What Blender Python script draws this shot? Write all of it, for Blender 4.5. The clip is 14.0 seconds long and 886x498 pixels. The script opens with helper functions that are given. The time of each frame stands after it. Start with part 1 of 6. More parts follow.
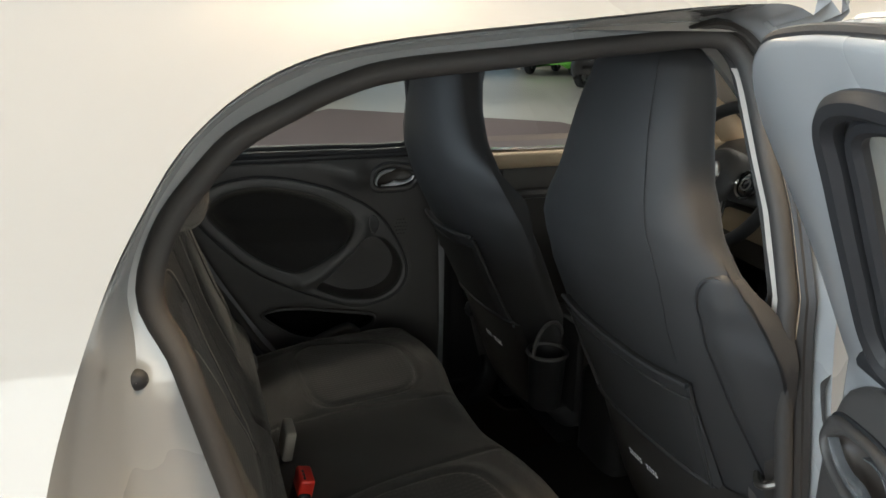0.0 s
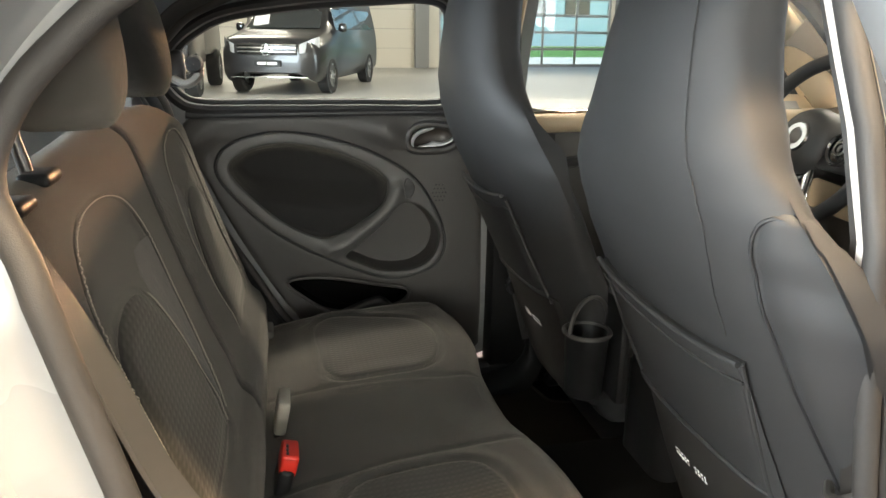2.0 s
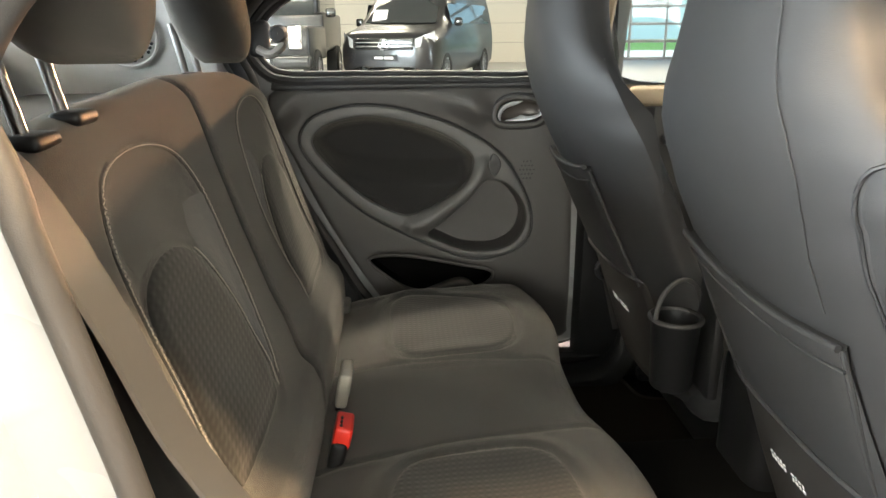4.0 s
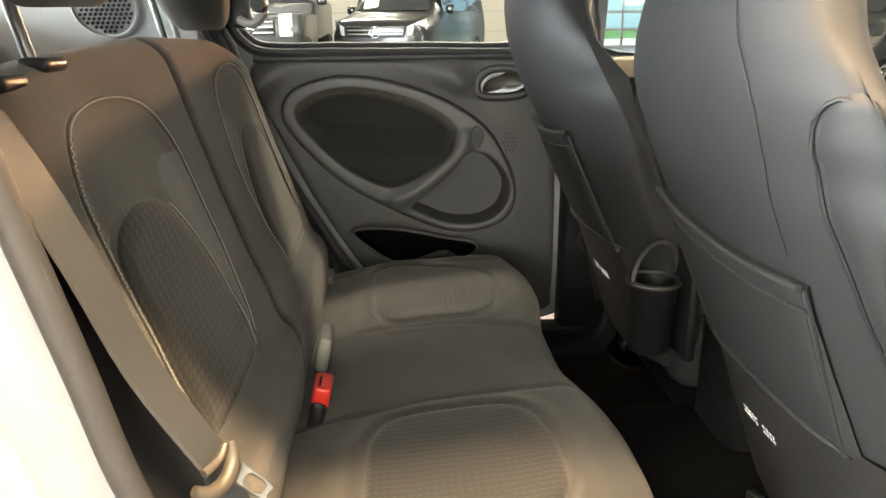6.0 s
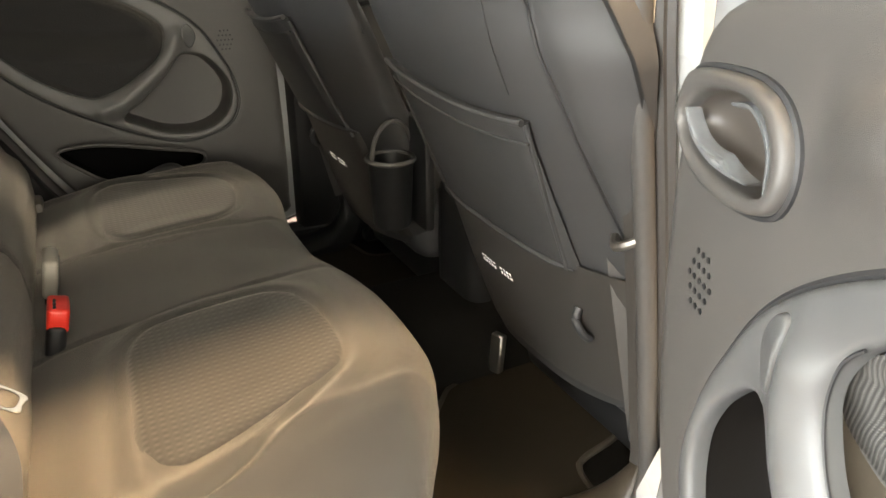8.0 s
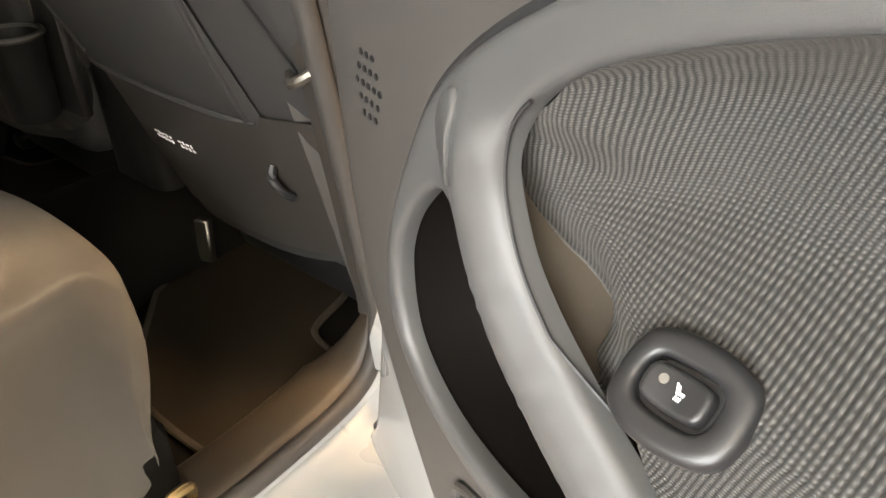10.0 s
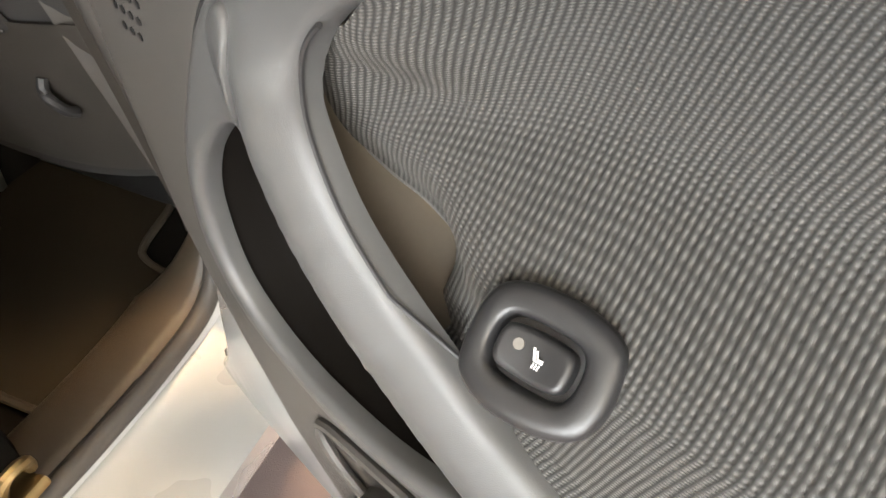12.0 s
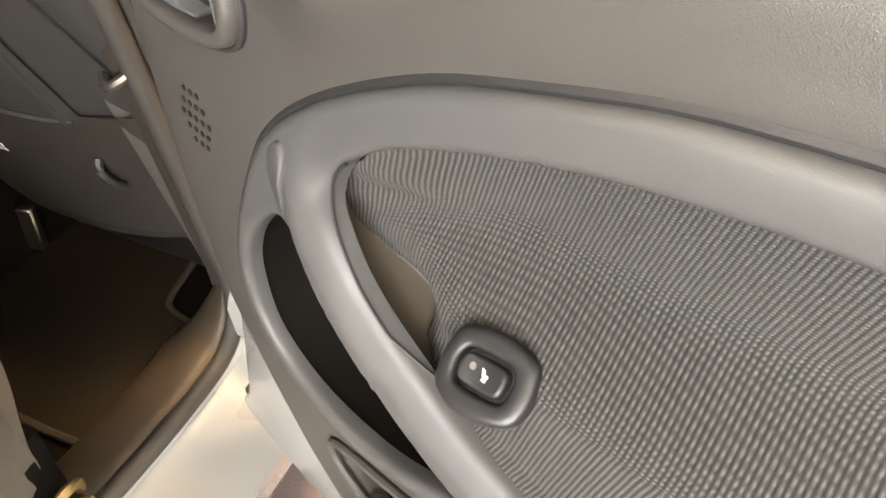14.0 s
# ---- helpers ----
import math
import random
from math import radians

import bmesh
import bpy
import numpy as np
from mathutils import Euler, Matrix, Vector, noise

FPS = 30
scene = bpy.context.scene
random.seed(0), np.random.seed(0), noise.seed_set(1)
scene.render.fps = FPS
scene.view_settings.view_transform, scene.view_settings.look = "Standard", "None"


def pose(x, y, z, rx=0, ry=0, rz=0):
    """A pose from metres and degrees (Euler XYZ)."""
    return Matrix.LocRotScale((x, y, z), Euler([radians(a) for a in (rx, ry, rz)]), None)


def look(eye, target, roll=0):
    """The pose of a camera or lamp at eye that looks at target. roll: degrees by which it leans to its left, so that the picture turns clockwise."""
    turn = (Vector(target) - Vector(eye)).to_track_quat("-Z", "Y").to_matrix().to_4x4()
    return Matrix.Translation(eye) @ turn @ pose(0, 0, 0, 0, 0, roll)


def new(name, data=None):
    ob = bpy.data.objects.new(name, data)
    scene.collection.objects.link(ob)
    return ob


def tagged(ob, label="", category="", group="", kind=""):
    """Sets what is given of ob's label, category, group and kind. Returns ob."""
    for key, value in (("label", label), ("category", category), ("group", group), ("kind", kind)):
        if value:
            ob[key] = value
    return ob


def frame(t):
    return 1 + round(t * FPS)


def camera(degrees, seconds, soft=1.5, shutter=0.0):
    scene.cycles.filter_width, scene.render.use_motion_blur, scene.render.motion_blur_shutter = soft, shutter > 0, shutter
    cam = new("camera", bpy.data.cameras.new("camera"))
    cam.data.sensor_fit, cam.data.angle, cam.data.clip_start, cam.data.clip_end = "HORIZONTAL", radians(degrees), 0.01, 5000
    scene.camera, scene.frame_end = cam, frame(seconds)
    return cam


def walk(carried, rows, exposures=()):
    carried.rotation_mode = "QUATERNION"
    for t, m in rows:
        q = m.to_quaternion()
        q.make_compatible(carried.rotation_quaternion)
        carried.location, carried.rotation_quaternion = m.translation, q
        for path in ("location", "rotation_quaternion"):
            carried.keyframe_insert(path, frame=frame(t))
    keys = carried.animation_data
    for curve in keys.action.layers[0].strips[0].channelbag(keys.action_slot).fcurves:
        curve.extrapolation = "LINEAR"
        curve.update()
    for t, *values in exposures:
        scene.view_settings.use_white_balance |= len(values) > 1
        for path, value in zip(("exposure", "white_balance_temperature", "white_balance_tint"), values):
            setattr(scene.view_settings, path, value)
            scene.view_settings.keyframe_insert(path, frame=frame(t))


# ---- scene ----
cam = camera(64.3, 14.0)
PATH = [
    (0, (-0.786, -1.161, 1.301), (-0.129, 0.634, 0.713), 0.6),
    (0.5, (-0.733, -1.112, 1.294), (-0.127, 0.7, 0.703), 0.6),
    (1, (-0.694, -1.083, 1.269), (-0.145, 0.747, 0.676), 0.5),
    (1.5, (-0.66, -1.075, 1.235), (-0.168, 0.772, 0.646), 0.5),
    (2, (-0.635, -1.056, 1.179), (-0.205, 0.806, 0.589), 0.6),
    (2.5, (-0.627, -1.032, 1.133), (-0.268, 0.845, 0.54), 0.3),
    (3, (-0.605, -1.014, 1.119), (-0.323, 0.875, 0.524), 0.2),
    (3.2, (-0.596, -1.011, 1.12), (-0.352, 0.883, 0.524), -0.0),
    (5.3, (-0.524, -1.012, 1.104), (-0.497, 0.894, 0.502), -0.6),
    (5.5, (-0.525, -1.021, 1.095), (-0.478, 0.885, 0.489), -0.5),
    (6, (-0.536, -1.032, 1.08), (-0.406, 0.863, 0.455), -0.7),
    (6.5, (-0.552, -1.047, 1.067), (-0.282, 0.823, 0.411), -0.5),
    (7, (-0.553, -1.058, 1.047), (-0.099, 0.757, 0.34), -0.5),
    (7.5, (-0.566, -1.07, 1.038), (0.076, 0.663, 0.275), -0.3),
    (8, (-0.569, -1.057, 1.025), (0.26, 0.564, 0.197), -0.1),
    (8.5, (-0.576, -1.047, 1.011), (0.412, 0.45, 0.126), -0.1),
    (9, (-0.557, -1.043, 0.986), (0.571, 0.307, 0.036), -0.0),
    (9.2, (-0.547, -1.045, 0.977), (0.627, 0.245, -0.002), -0.0),
    (11.3, (-0.456, -1.024, 0.954), (0.878, -0.382, -0.39), 1.2),
    (11.5, (-0.452, -1.022, 0.956), (0.871, -0.418, -0.417), 1.3),
    (12, (-0.447, -1.017, 0.958), (0.853, -0.479, -0.463), 1.8),
    (12.5, (-0.446, -1.017, 0.96), (0.831, -0.519, -0.497), 2.2),
    (13, (-0.451, -1.019, 0.972), (0.821, -0.53, -0.492), 2.1),
    (13.5, (-0.477, -1.031, 1.017), (0.825, -0.518, -0.413), 2.3),
    (14, (-0.523, -1.057, 1.049), (0.867, -0.486, -0.271), 1.8),
]
walk(cam, [(t, look(e, g, r)) for t, e, g, r in PATH],
     exposures=[(0, -0.65, 5650, 3), (1, 0.05, 6250, 6), (2, 0.9, 6000, 4), (3, 1.2, 6050, 4), (5.5, 1.25, 6150, 4), (7, 1.3, 6300, 3), (8, 1.25, 6600, 6), (9.2, 0.9, 6800, 9), (11.3, 0.66, 6600, 9), (13, 0.66, 6700, 9), (14, 0.7, 6900, 10)])

# ---- world and lights ----
world = bpy.data.worlds.new("world")
scene.world = world
world.use_nodes = True
sky = world.node_tree.nodes.new("ShaderNodeTexSky")
sky.sky_type, sky.sun_disc, sky.sun_elevation, sky.sun_rotation = "NISHITA", False, radians(40), radians(160)
world.node_tree.links.new(sky.outputs[0], world.node_tree.nodes["Background"].inputs[0])
world.node_tree.nodes["Background"].inputs[1].default_value = 0.15


sun = new("sun", bpy.data.lights.new("sun", "SUN"))
sun.data.energy, sun.data.angle, sun.data.color = 5.0, radians(0.6), (1.0, 0.95, 0.88)
sun.matrix_world = look((0, 0, 0), (-0.5, 0.35, -0.8))


def area_lamp(name, m, sx, sy, watts, colour):
    la = bpy.data.lights.new(name, "AREA")
    la.shape, la.size, la.size_y, la.energy, la.color = "RECTANGLE", sx, sy, watts, colour
    ob = new(name, la)
    ob.matrix_world = m
    return ob


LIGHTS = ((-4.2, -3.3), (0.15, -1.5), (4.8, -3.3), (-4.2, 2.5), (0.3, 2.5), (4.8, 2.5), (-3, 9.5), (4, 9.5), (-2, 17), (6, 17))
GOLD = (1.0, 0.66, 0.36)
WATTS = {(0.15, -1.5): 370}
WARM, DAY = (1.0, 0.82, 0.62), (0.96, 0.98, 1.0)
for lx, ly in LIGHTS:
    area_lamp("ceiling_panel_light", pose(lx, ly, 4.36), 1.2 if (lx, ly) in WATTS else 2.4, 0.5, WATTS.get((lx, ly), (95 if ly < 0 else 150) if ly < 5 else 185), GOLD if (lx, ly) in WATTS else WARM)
# daylight through the tall west window
area_lamp("side_area_light", pose(-8.9, -2.0, 2.1, 0, -90, 0), 3.2, 11, 2200, DAY)
# unseen narrow lamp, added for the orange glow on the near backrest's top
spot = new("backrest_glow_spot", bpy.data.lights.new("backrest_glow_spot", "SPOT"))
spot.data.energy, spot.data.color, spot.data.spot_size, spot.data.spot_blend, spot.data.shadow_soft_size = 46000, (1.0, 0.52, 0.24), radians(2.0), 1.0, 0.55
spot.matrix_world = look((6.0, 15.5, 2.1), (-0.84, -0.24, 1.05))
# unseen lamp, added at the windowless east wall to brighten the backrests
area_lamp("side_area_light", pose(15.9, 1.0, 2.0, 0, 90, 0), 3.0, 9, 700, DAY)
# no window stands here either: warm light added for the far door
area_lamp("side_area_light", pose(-1.5, -11.8, 2.1, 90, 0, 0), 9, 3.0, 680, (1.0, 0.91, 0.79))

# ---- materials ----


def mat(name, colour, rough=0.5, metal=0.0, coat=0.0, vary=0.15, vscale=12.0, bump=0.0, bscale=400.0, detail=2.0, spec=0.5, sheen=0.0):
    """A surface with colour variation at two scales and a fine relief."""
    m = bpy.data.materials.new(name)
    m.use_nodes = True
    nt = m.node_tree
    b = nt.nodes["Principled BSDF"]
    b.inputs["Roughness"].default_value, b.inputs["Metallic"].default_value = rough, metal
    b.inputs["Coat Weight"].default_value, b.inputs["Coat Roughness"].default_value = coat, 0.04
    b.inputs["Specular IOR Level"].default_value, b.inputs["Sheen Weight"].default_value = spec, sheen
    b.inputs["Sheen Tint"].default_value = (1.0, 0.92, 0.80, 1)
    co = nt.nodes.new("ShaderNodeTexCoord")
    n1, n2 = nt.nodes.new("ShaderNodeTexNoise"), nt.nodes.new("ShaderNodeTexNoise")
    n1.inputs["Scale"].default_value, n1.inputs["Detail"].default_value = vscale, 4
    n2.inputs["Scale"].default_value, n2.inputs["Detail"].default_value = bscale, detail
    mix = nt.nodes.new("ShaderNodeMix")
    mix.data_type = "RGBA"
    mix.inputs[6].default_value = (*[c * (1 - vary) for c in colour], 1)
    mix.inputs[7].default_value = (*[min(1, c * (1 + vary)) for c in colour], 1)
    add = nt.nodes.new("ShaderNodeMath")
    add.operation, add.use_clamp = "MULTIPLY_ADD", True
    add.inputs[1].default_value, add.inputs[2].default_value = 0.5, 0.25
    av = nt.nodes.new("ShaderNodeMath")
    av.operation = "ADD"
    L = nt.links.new
    L(co.outputs["Object"], n1.inputs["Vector"]), L(co.outputs["Object"], n2.inputs["Vector"])
    L(n1.outputs["Fac"], av.inputs[0]), L(n2.outputs["Fac"], av.inputs[1])
    L(av.outputs[0], add.inputs[0])
    add.inputs[2].default_value = 0.0
    L(add.outputs[0], mix.inputs[0]), L(mix.outputs[2], b.inputs["Base Color"])
    rr = nt.nodes.new("ShaderNodeMapRange")
    rr.inputs["To Min"].default_value, rr.inputs["To Max"].default_value = max(0.02, rough * 0.88), min(1, rough * 1.12)
    L(n1.outputs["Fac"], rr.inputs["Value"]), L(rr.outputs["Result"], b.inputs["Roughness"])
    if bump:
        bp = nt.nodes.new("ShaderNodeBump")
        bp.inputs["Strength"].default_value, bp.inputs["Distance"].default_value = bump, 0.002
        L(n2.outputs["Fac"], bp.inputs["Height"]), L(bp.outputs["Normal"], b.inputs["Normal"])
    return m


def weave(name, dark, light, pitch, relief, sheen=0.25, rough=0.85, lean=0.5, along=0.0, bead=1.0):
    """A cloth of small knots in rows; along gives the knots their own spacing, bead how far they part a row."""
    m = mat(name, dark, rough, vary=0.2, vscale=8, sheen=sheen, spec=0.2)
    nt = m.node_tree
    L = nt.links.new
    b = nt.nodes["Principled BSDF"]
    co = nt.nodes.new("ShaderNodeTexCoord")
    sep = nt.nodes.new("ShaderNodeSeparateXYZ")
    L(co.outputs["UV"], sep.inputs[0])

    def op(kind, a, c):
        q = nt.nodes.new("ShaderNodeMath")
        q.operation = kind
        for i, v in enumerate((a, c)):
            if isinstance(v, (int, float)):
                q.inputs[i].default_value = v
            elif v is not None:
                L(v, q.inputs[i])
        return q.outputs[0]

    k = 2 * math.pi / pitch
    u, v = op("MULTIPLY", sep.outputs[0], k), op("MULTIPLY", sep.outputs[1], 2 * math.pi / (along or pitch))
    wob = nt.nodes.new("ShaderNodeTexNoise")
    wob.inputs["Scale"].default_value = 90
    L(co.outputs["UV"], wob.inputs["Vector"])
    u = op("ADD", u, op("MULTIPLY", wob.outputs["Fac"], 1.2))
    s1 = op("SINE", op("ADD", u, op("MULTIPLY", v, 0.0 if along else lean)), None)
    s2 = op("SINE", op("SUBTRACT", op("MULTIPLY", v, 1.0), op("MULTIPLY", u, lean)), None)
    knot = op("MULTIPLY", op("ADD", s1, 1.0), op("ADD", op("MULTIPLY", op("ADD", s2, 1.0), bead), 2.0 * (1.0 - bead)))
    knot = op("MULTIPLY", knot, 0.25)
    if along:
        fibre = nt.nodes.new("ShaderNodeTexNoise")
        fibre.inputs["Scale"].default_value, fibre.inputs["Detail"].default_value = 1100, 3
        L(co.outputs["UV"], fibre.inputs["Vector"])
        knot = op("MULTIPLY", knot, op("ADD", op("MULTIPLY", fibre.outputs["Fac"], 1.3), 0.35))
    ramp = nt.nodes.new("ShaderNodeMix")
    ramp.data_type = "RGBA"
    ramp.inputs[6].default_value, ramp.inputs[7].default_value = (*dark, 1), (*light, 1)
    L(knot, ramp.inputs[0]), L(ramp.outputs[2], b.inputs["Base Color"])
    bp = nt.nodes.new("ShaderNodeBump")
    bp.inputs["Strength"].default_value, bp.inputs["Distance"].default_value = relief, 0.0012
    L(knot, bp.inputs["Height"]), L(bp.outputs["Normal"], b.inputs["Normal"])
    return m


def glass_mat(name, tint, rough=0.0):
    m = bpy.data.materials.new(name)
    m.use_nodes = True
    nt = m.node_tree
    nt.nodes.remove(nt.nodes["Principled BSDF"])
    tr, gl, mx = nt.nodes.new("ShaderNodeBsdfTransparent"), nt.nodes.new("ShaderNodeBsdfGlossy"), nt.nodes.new("ShaderNodeMixShader")
    tr.inputs[0].default_value = (*tint, 1)
    gl.inputs["Roughness"].default_value = rough
    fr = nt.nodes.new("ShaderNodeFresnel")
    fr.inputs[0].default_value = 1.45
    L = nt.links.new
    L(fr.outputs[0], mx.inputs[0]), L(tr.outputs[0], mx.inputs[1]), L(gl.outputs[0], mx.inputs[2])
    L(mx.outputs[0], nt.nodes["Material Output"].inputs[0])
    return m


def glow_mat(name, colour, strength):
    m = bpy.data.materials.new(name)
    m.use_nodes = True
    b = m.node_tree.nodes["Principled BSDF"]
    b.inputs["Base Color"].default_value = (*colour, 1)
    b.inputs["Emission Color"].default_value, b.inputs["Emission Strength"].default_value = (*colour, 1), strength
    return m


PAINT = mat("white_paint", (0.29, 0.295, 0.295), 0.28, 0.0, coat=1.0, vary=0.02, vscale=3)
RUBBER = mat("rubber_seal", (0.038, 0.035, 0.032), 0.62, bump=0.15, bscale=900, vary=0.2)
POST_RUBBER = mat("brown_black_seal", (0.022, 0.019, 0.016), 0.5, bump=0.2, bscale=900, vary=0.2)
BLACK_RUBBER = mat("black_rubber", (0.02, 0.02, 0.021), 0.5, bump=0.1, bscale=900)
LEATHER = mat("black_leatherette", (0.030, 0.0296, 0.0296), 0.54, bump=0.22, bscale=1500, vary=0.16, vscale=5, spec=0.45)
CLOTH = mat("charcoal_cloth", (0.037, 0.036, 0.0335), 0.9, bump=0.5, bscale=2200, vary=0.2, vscale=7, sheen=0.35, spec=0.12)
CLOTH_GREY = mat("grey_cloth", (0.072, 0.0715, 0.0705), 0.85, bump=0.5, bscale=2000, vary=0.18, vscale=7, sheen=0.3)
PLASTIC = mat("dark_grained_plastic", (0.056, 0.0525, 0.049), 0.43, bump=0.25, bscale=1800, vary=0.1, vscale=10)
PLASTIC_BLACK = mat("black_plastic", (0.012, 0.012, 0.0125), 0.42, bump=0.12, bscale=1500, spec=0.3)
RING_GREY = mat("satin_grey_plastic", (0.070, 0.070, 0.070), 0.36, bump=0.18, bscale=2400, vary=0.05)
# copy of the ring plastic for the far door, its light put into colour
RING_FAR = mat("satin_plastic_far_lit", (0.085, 0.083, 0.080), 0.38, bump=0.18, bscale=2400, vary=0.05)
PANEL_BROWN = mat("brown_black_plastic", (0.033, 0.030, 0.027), 0.45, bump=0.25, bscale=1800, vary=0.1, vscale=10)
PALE_TRIM = mat("pale_post_trim", (0.52, 0.48, 0.43), 0.6, bump=0.15, bscale=1500, vary=0.05)
GLOSS_BLACK = mat("gloss_black", (0.012, 0.012, 0.013), 0.12, coat=0.6, vary=0.05)
CHROME = mat("chrome", (0.78, 0.79, 0.8), 0.12, 1.0, vary=0.03)
STEEL = mat("zinc_steel", (0.30, 0.29, 0.265), 0.4, 1.0, vary=0.12, vscale=60)
RED = mat("red_plastic", (0.72, 0.035, 0.02), 0.35, vary=0.06)
GREY_TAB = mat("grey_plastic", (0.16, 0.148, 0.13), 0.5, vary=0.1)
THREAD = mat("pale_thread", (0.50, 0.46, 0.38), 0.8, vary=0.2, vscale=300)
LABEL_WHITE = mat("white_print", (0.75, 0.75, 0.75), 0.6, vary=0.05)
CARPET = mat("dark_carpet", (0.0085, 0.008, 0.0072), 0.95, bump=0.8, bscale=900, vary=0.35, vscale=40, spec=0.03)
MAT_PILE = mat("velour_pile", (0.024, 0.0195, 0.0135), 0.95, bump=0.8, bscale=1400, vary=0.35, vscale=9, sheen=0.0, spec=0.03)
MAT_EDGE = mat("brown_edge_binding", (0.032, 0.025, 0.016), 0.8, bump=0.4, bscale=1500)
BELT = mat("belt_webbing", (0.054, 0.0535, 0.053), 0.6, bump=0.3, bscale=1600, vary=0.1)
BEIGE = mat("beige_trim", (0.50, 0.40, 0.27), 0.6, bump=0.15, bscale=1500, vary=0.06)
LINER = mat("light_headliner", (0.46, 0.43, 0.39), 0.9, bump=0.3, bscale=1500, vary=0.06)
GREY_TRIM = mat("light_grey_trim", (0.40, 0.39, 0.37), 0.6, bump=0.2, bscale=1500, vary=0.05)
POST_STEEL = mat("dark_steel", (0.24, 0.235, 0.23), 0.32, 1.0, vary=0.1, vscale=60)
LATCH_STEEL = mat("scuffed_steel", (0.15, 0.14, 0.125), 0.45, 0.8, vary=0.2, vscale=80)
TAB_LIGHT = mat("pale_grey_plastic", (0.40, 0.37, 0.31), 0.5, vary=0.1)
BRASS = mat("yellow_zinc", (0.32, 0.235, 0.115), 0.42, 1.0, vary=0.15, vscale=60)
# far handle's chrome, pale and half metallic: its reflected shine put into the colour
CHROME_SHINE = mat("chrome_painted_shine", (0.74, 0.75, 0.76), 0.3, 0.55, vary=0.03)
SATIN = mat("satin_silver", (0.34, 0.35, 0.36), 0.22, 0.75, vary=0.04)
SILL = mat("brown_sill_plastic", (0.034, 0.026, 0.0175), 0.45, bump=0.2, bscale=1800, vary=0.12)
SWITCH = mat("satin_black_plastic", (0.020, 0.020, 0.021), 0.34, bump=0.08, bscale=2500)
TONGUE = mat("worn_brown_plastic", (0.075, 0.062, 0.046), 0.4, vary=0.2, vscale=60)
# so dark that the shade inside the door pockets is in the colour
POCKET_SHADE = mat("pocket_shade_plastic", (0.004, 0.004, 0.004), 0.8, spec=0.03, bump=0.1, bscale=1500)
INSERT = weave("knotted_cloth", (0.024, 0.0235, 0.0225), (0.102, 0.099, 0.0945), 0.0028, 0.8, 0.05, along=0.0016, bead=0.6)
PERF = weave("embossed_cloth", (0.023, 0.0225, 0.0215), (0.028, 0.0275, 0.026), 0.010, 0.35, 0.35, lean=0.0)
PERF_DARK = weave("ribbed_black_cloth", (0.013, 0.0128, 0.012), (0.017, 0.0167, 0.016), 0.009, 0.3, 0.25, lean=0.0)
GLASS = glass_mat("clear_glass", (0.93, 0.96, 0.95))
TINT = glass_mat("tinted_glass", (0.78, 0.82, 0.82))
CONCRETE = mat("grey_tile_floor", (0.36, 0.36, 0.35), 0.35, vary=0.08, vscale=1.2)
MAUVE = mat("mauve_carpet", (0.105, 0.082, 0.085), 0.95, bump=0.6, bscale=500, vary=0.15, vscale=20)
WALL = mat("painted_block_wall", (0.66, 0.62, 0.54), 0.8, bump=0.2, bscale=60, vary=0.04, vscale=1)
CEIL = mat("white_ceiling", (0.72, 0.70, 0.66), 0.9, vary=0.03)
PILLAR = mat("grey_steel_post", (0.22, 0.22, 0.22), 0.5, vary=0.08)
ALU = mat("aluminium_frame", (0.30, 0.31, 0.32), 0.4, 0.6, vary=0.05)
VAN_PAINT = mat("dark_metallic_paint", (0.013, 0.013, 0.0145), 0.3, 0.1, coat=0.4, vary=0.05)
SILVER = mat("white_car_paint", (0.60, 0.61, 0.62), 0.3, 0.2, coat=1.0, vary=0.04)
GREEN = mat("green_car_paint", (0.16, 0.48, 0.05), 0.3, coat=1.0, vary=0.04)
DARK_GLASS = mat("dark_car_glass", (0.02, 0.024, 0.026), 0.06, coat=0.5)
TYRE = mat("tyre_rubber", (0.02, 0.02, 0.02), 0.8, bump=0.3, bscale=80)
RIM = mat("alloy_rim", (0.42, 0.42, 0.43), 0.28, 1.0)
LAMP_GLASS = mat("headlamp_glass", (0.42, 0.44, 0.46), 0.08, coat=1.0, vary=0.4, vscale=30)
GRASS = mat("lawn", (0.07, 0.16, 0.03), 0.95, bump=0.6, bscale=40, vary=0.35, vscale=3)
PAVING = mat("pale_paving", (0.42, 0.42, 0.40), 0.8, vary=0.1, vscale=2)
HALL = mat("pale_cladding", (0.30, 0.42, 0.45), 0.6, vary=0.1, vscale=1)
GLOW = glow_mat("lamp_diffuser", (1.0, 0.86, 0.7), 9.0)

# ---- mesh tools ----


def part(name, bm, material, parent=None, label="", smooth=True, angle=40, m=None):
    me = bpy.data.meshes.new(name)
    bmesh.ops.recalc_face_normals(bm, faces=bm.faces)
    bm.to_mesh(me)
    bm.free()
    me.materials.append(material)
    if smooth:
        me.polygons.foreach_set("use_smooth", [True] * len(me.polygons))
        me.set_sharp_from_angle(angle=radians(angle))
    ob = new(name, me)
    if parent is not None:
        ob.parent = parent
    if m is not None:
        ob.matrix_basis = m
    if label:
        ob["label"] = label
    return ob


def thing(name, m=None, label="", category="", group="", kind=""):
    ob = new(name)
    ob.empty_display_size = 0.05
    if m is not None:
        ob.matrix_basis = m
    return tagged(ob, label, category, group, kind)


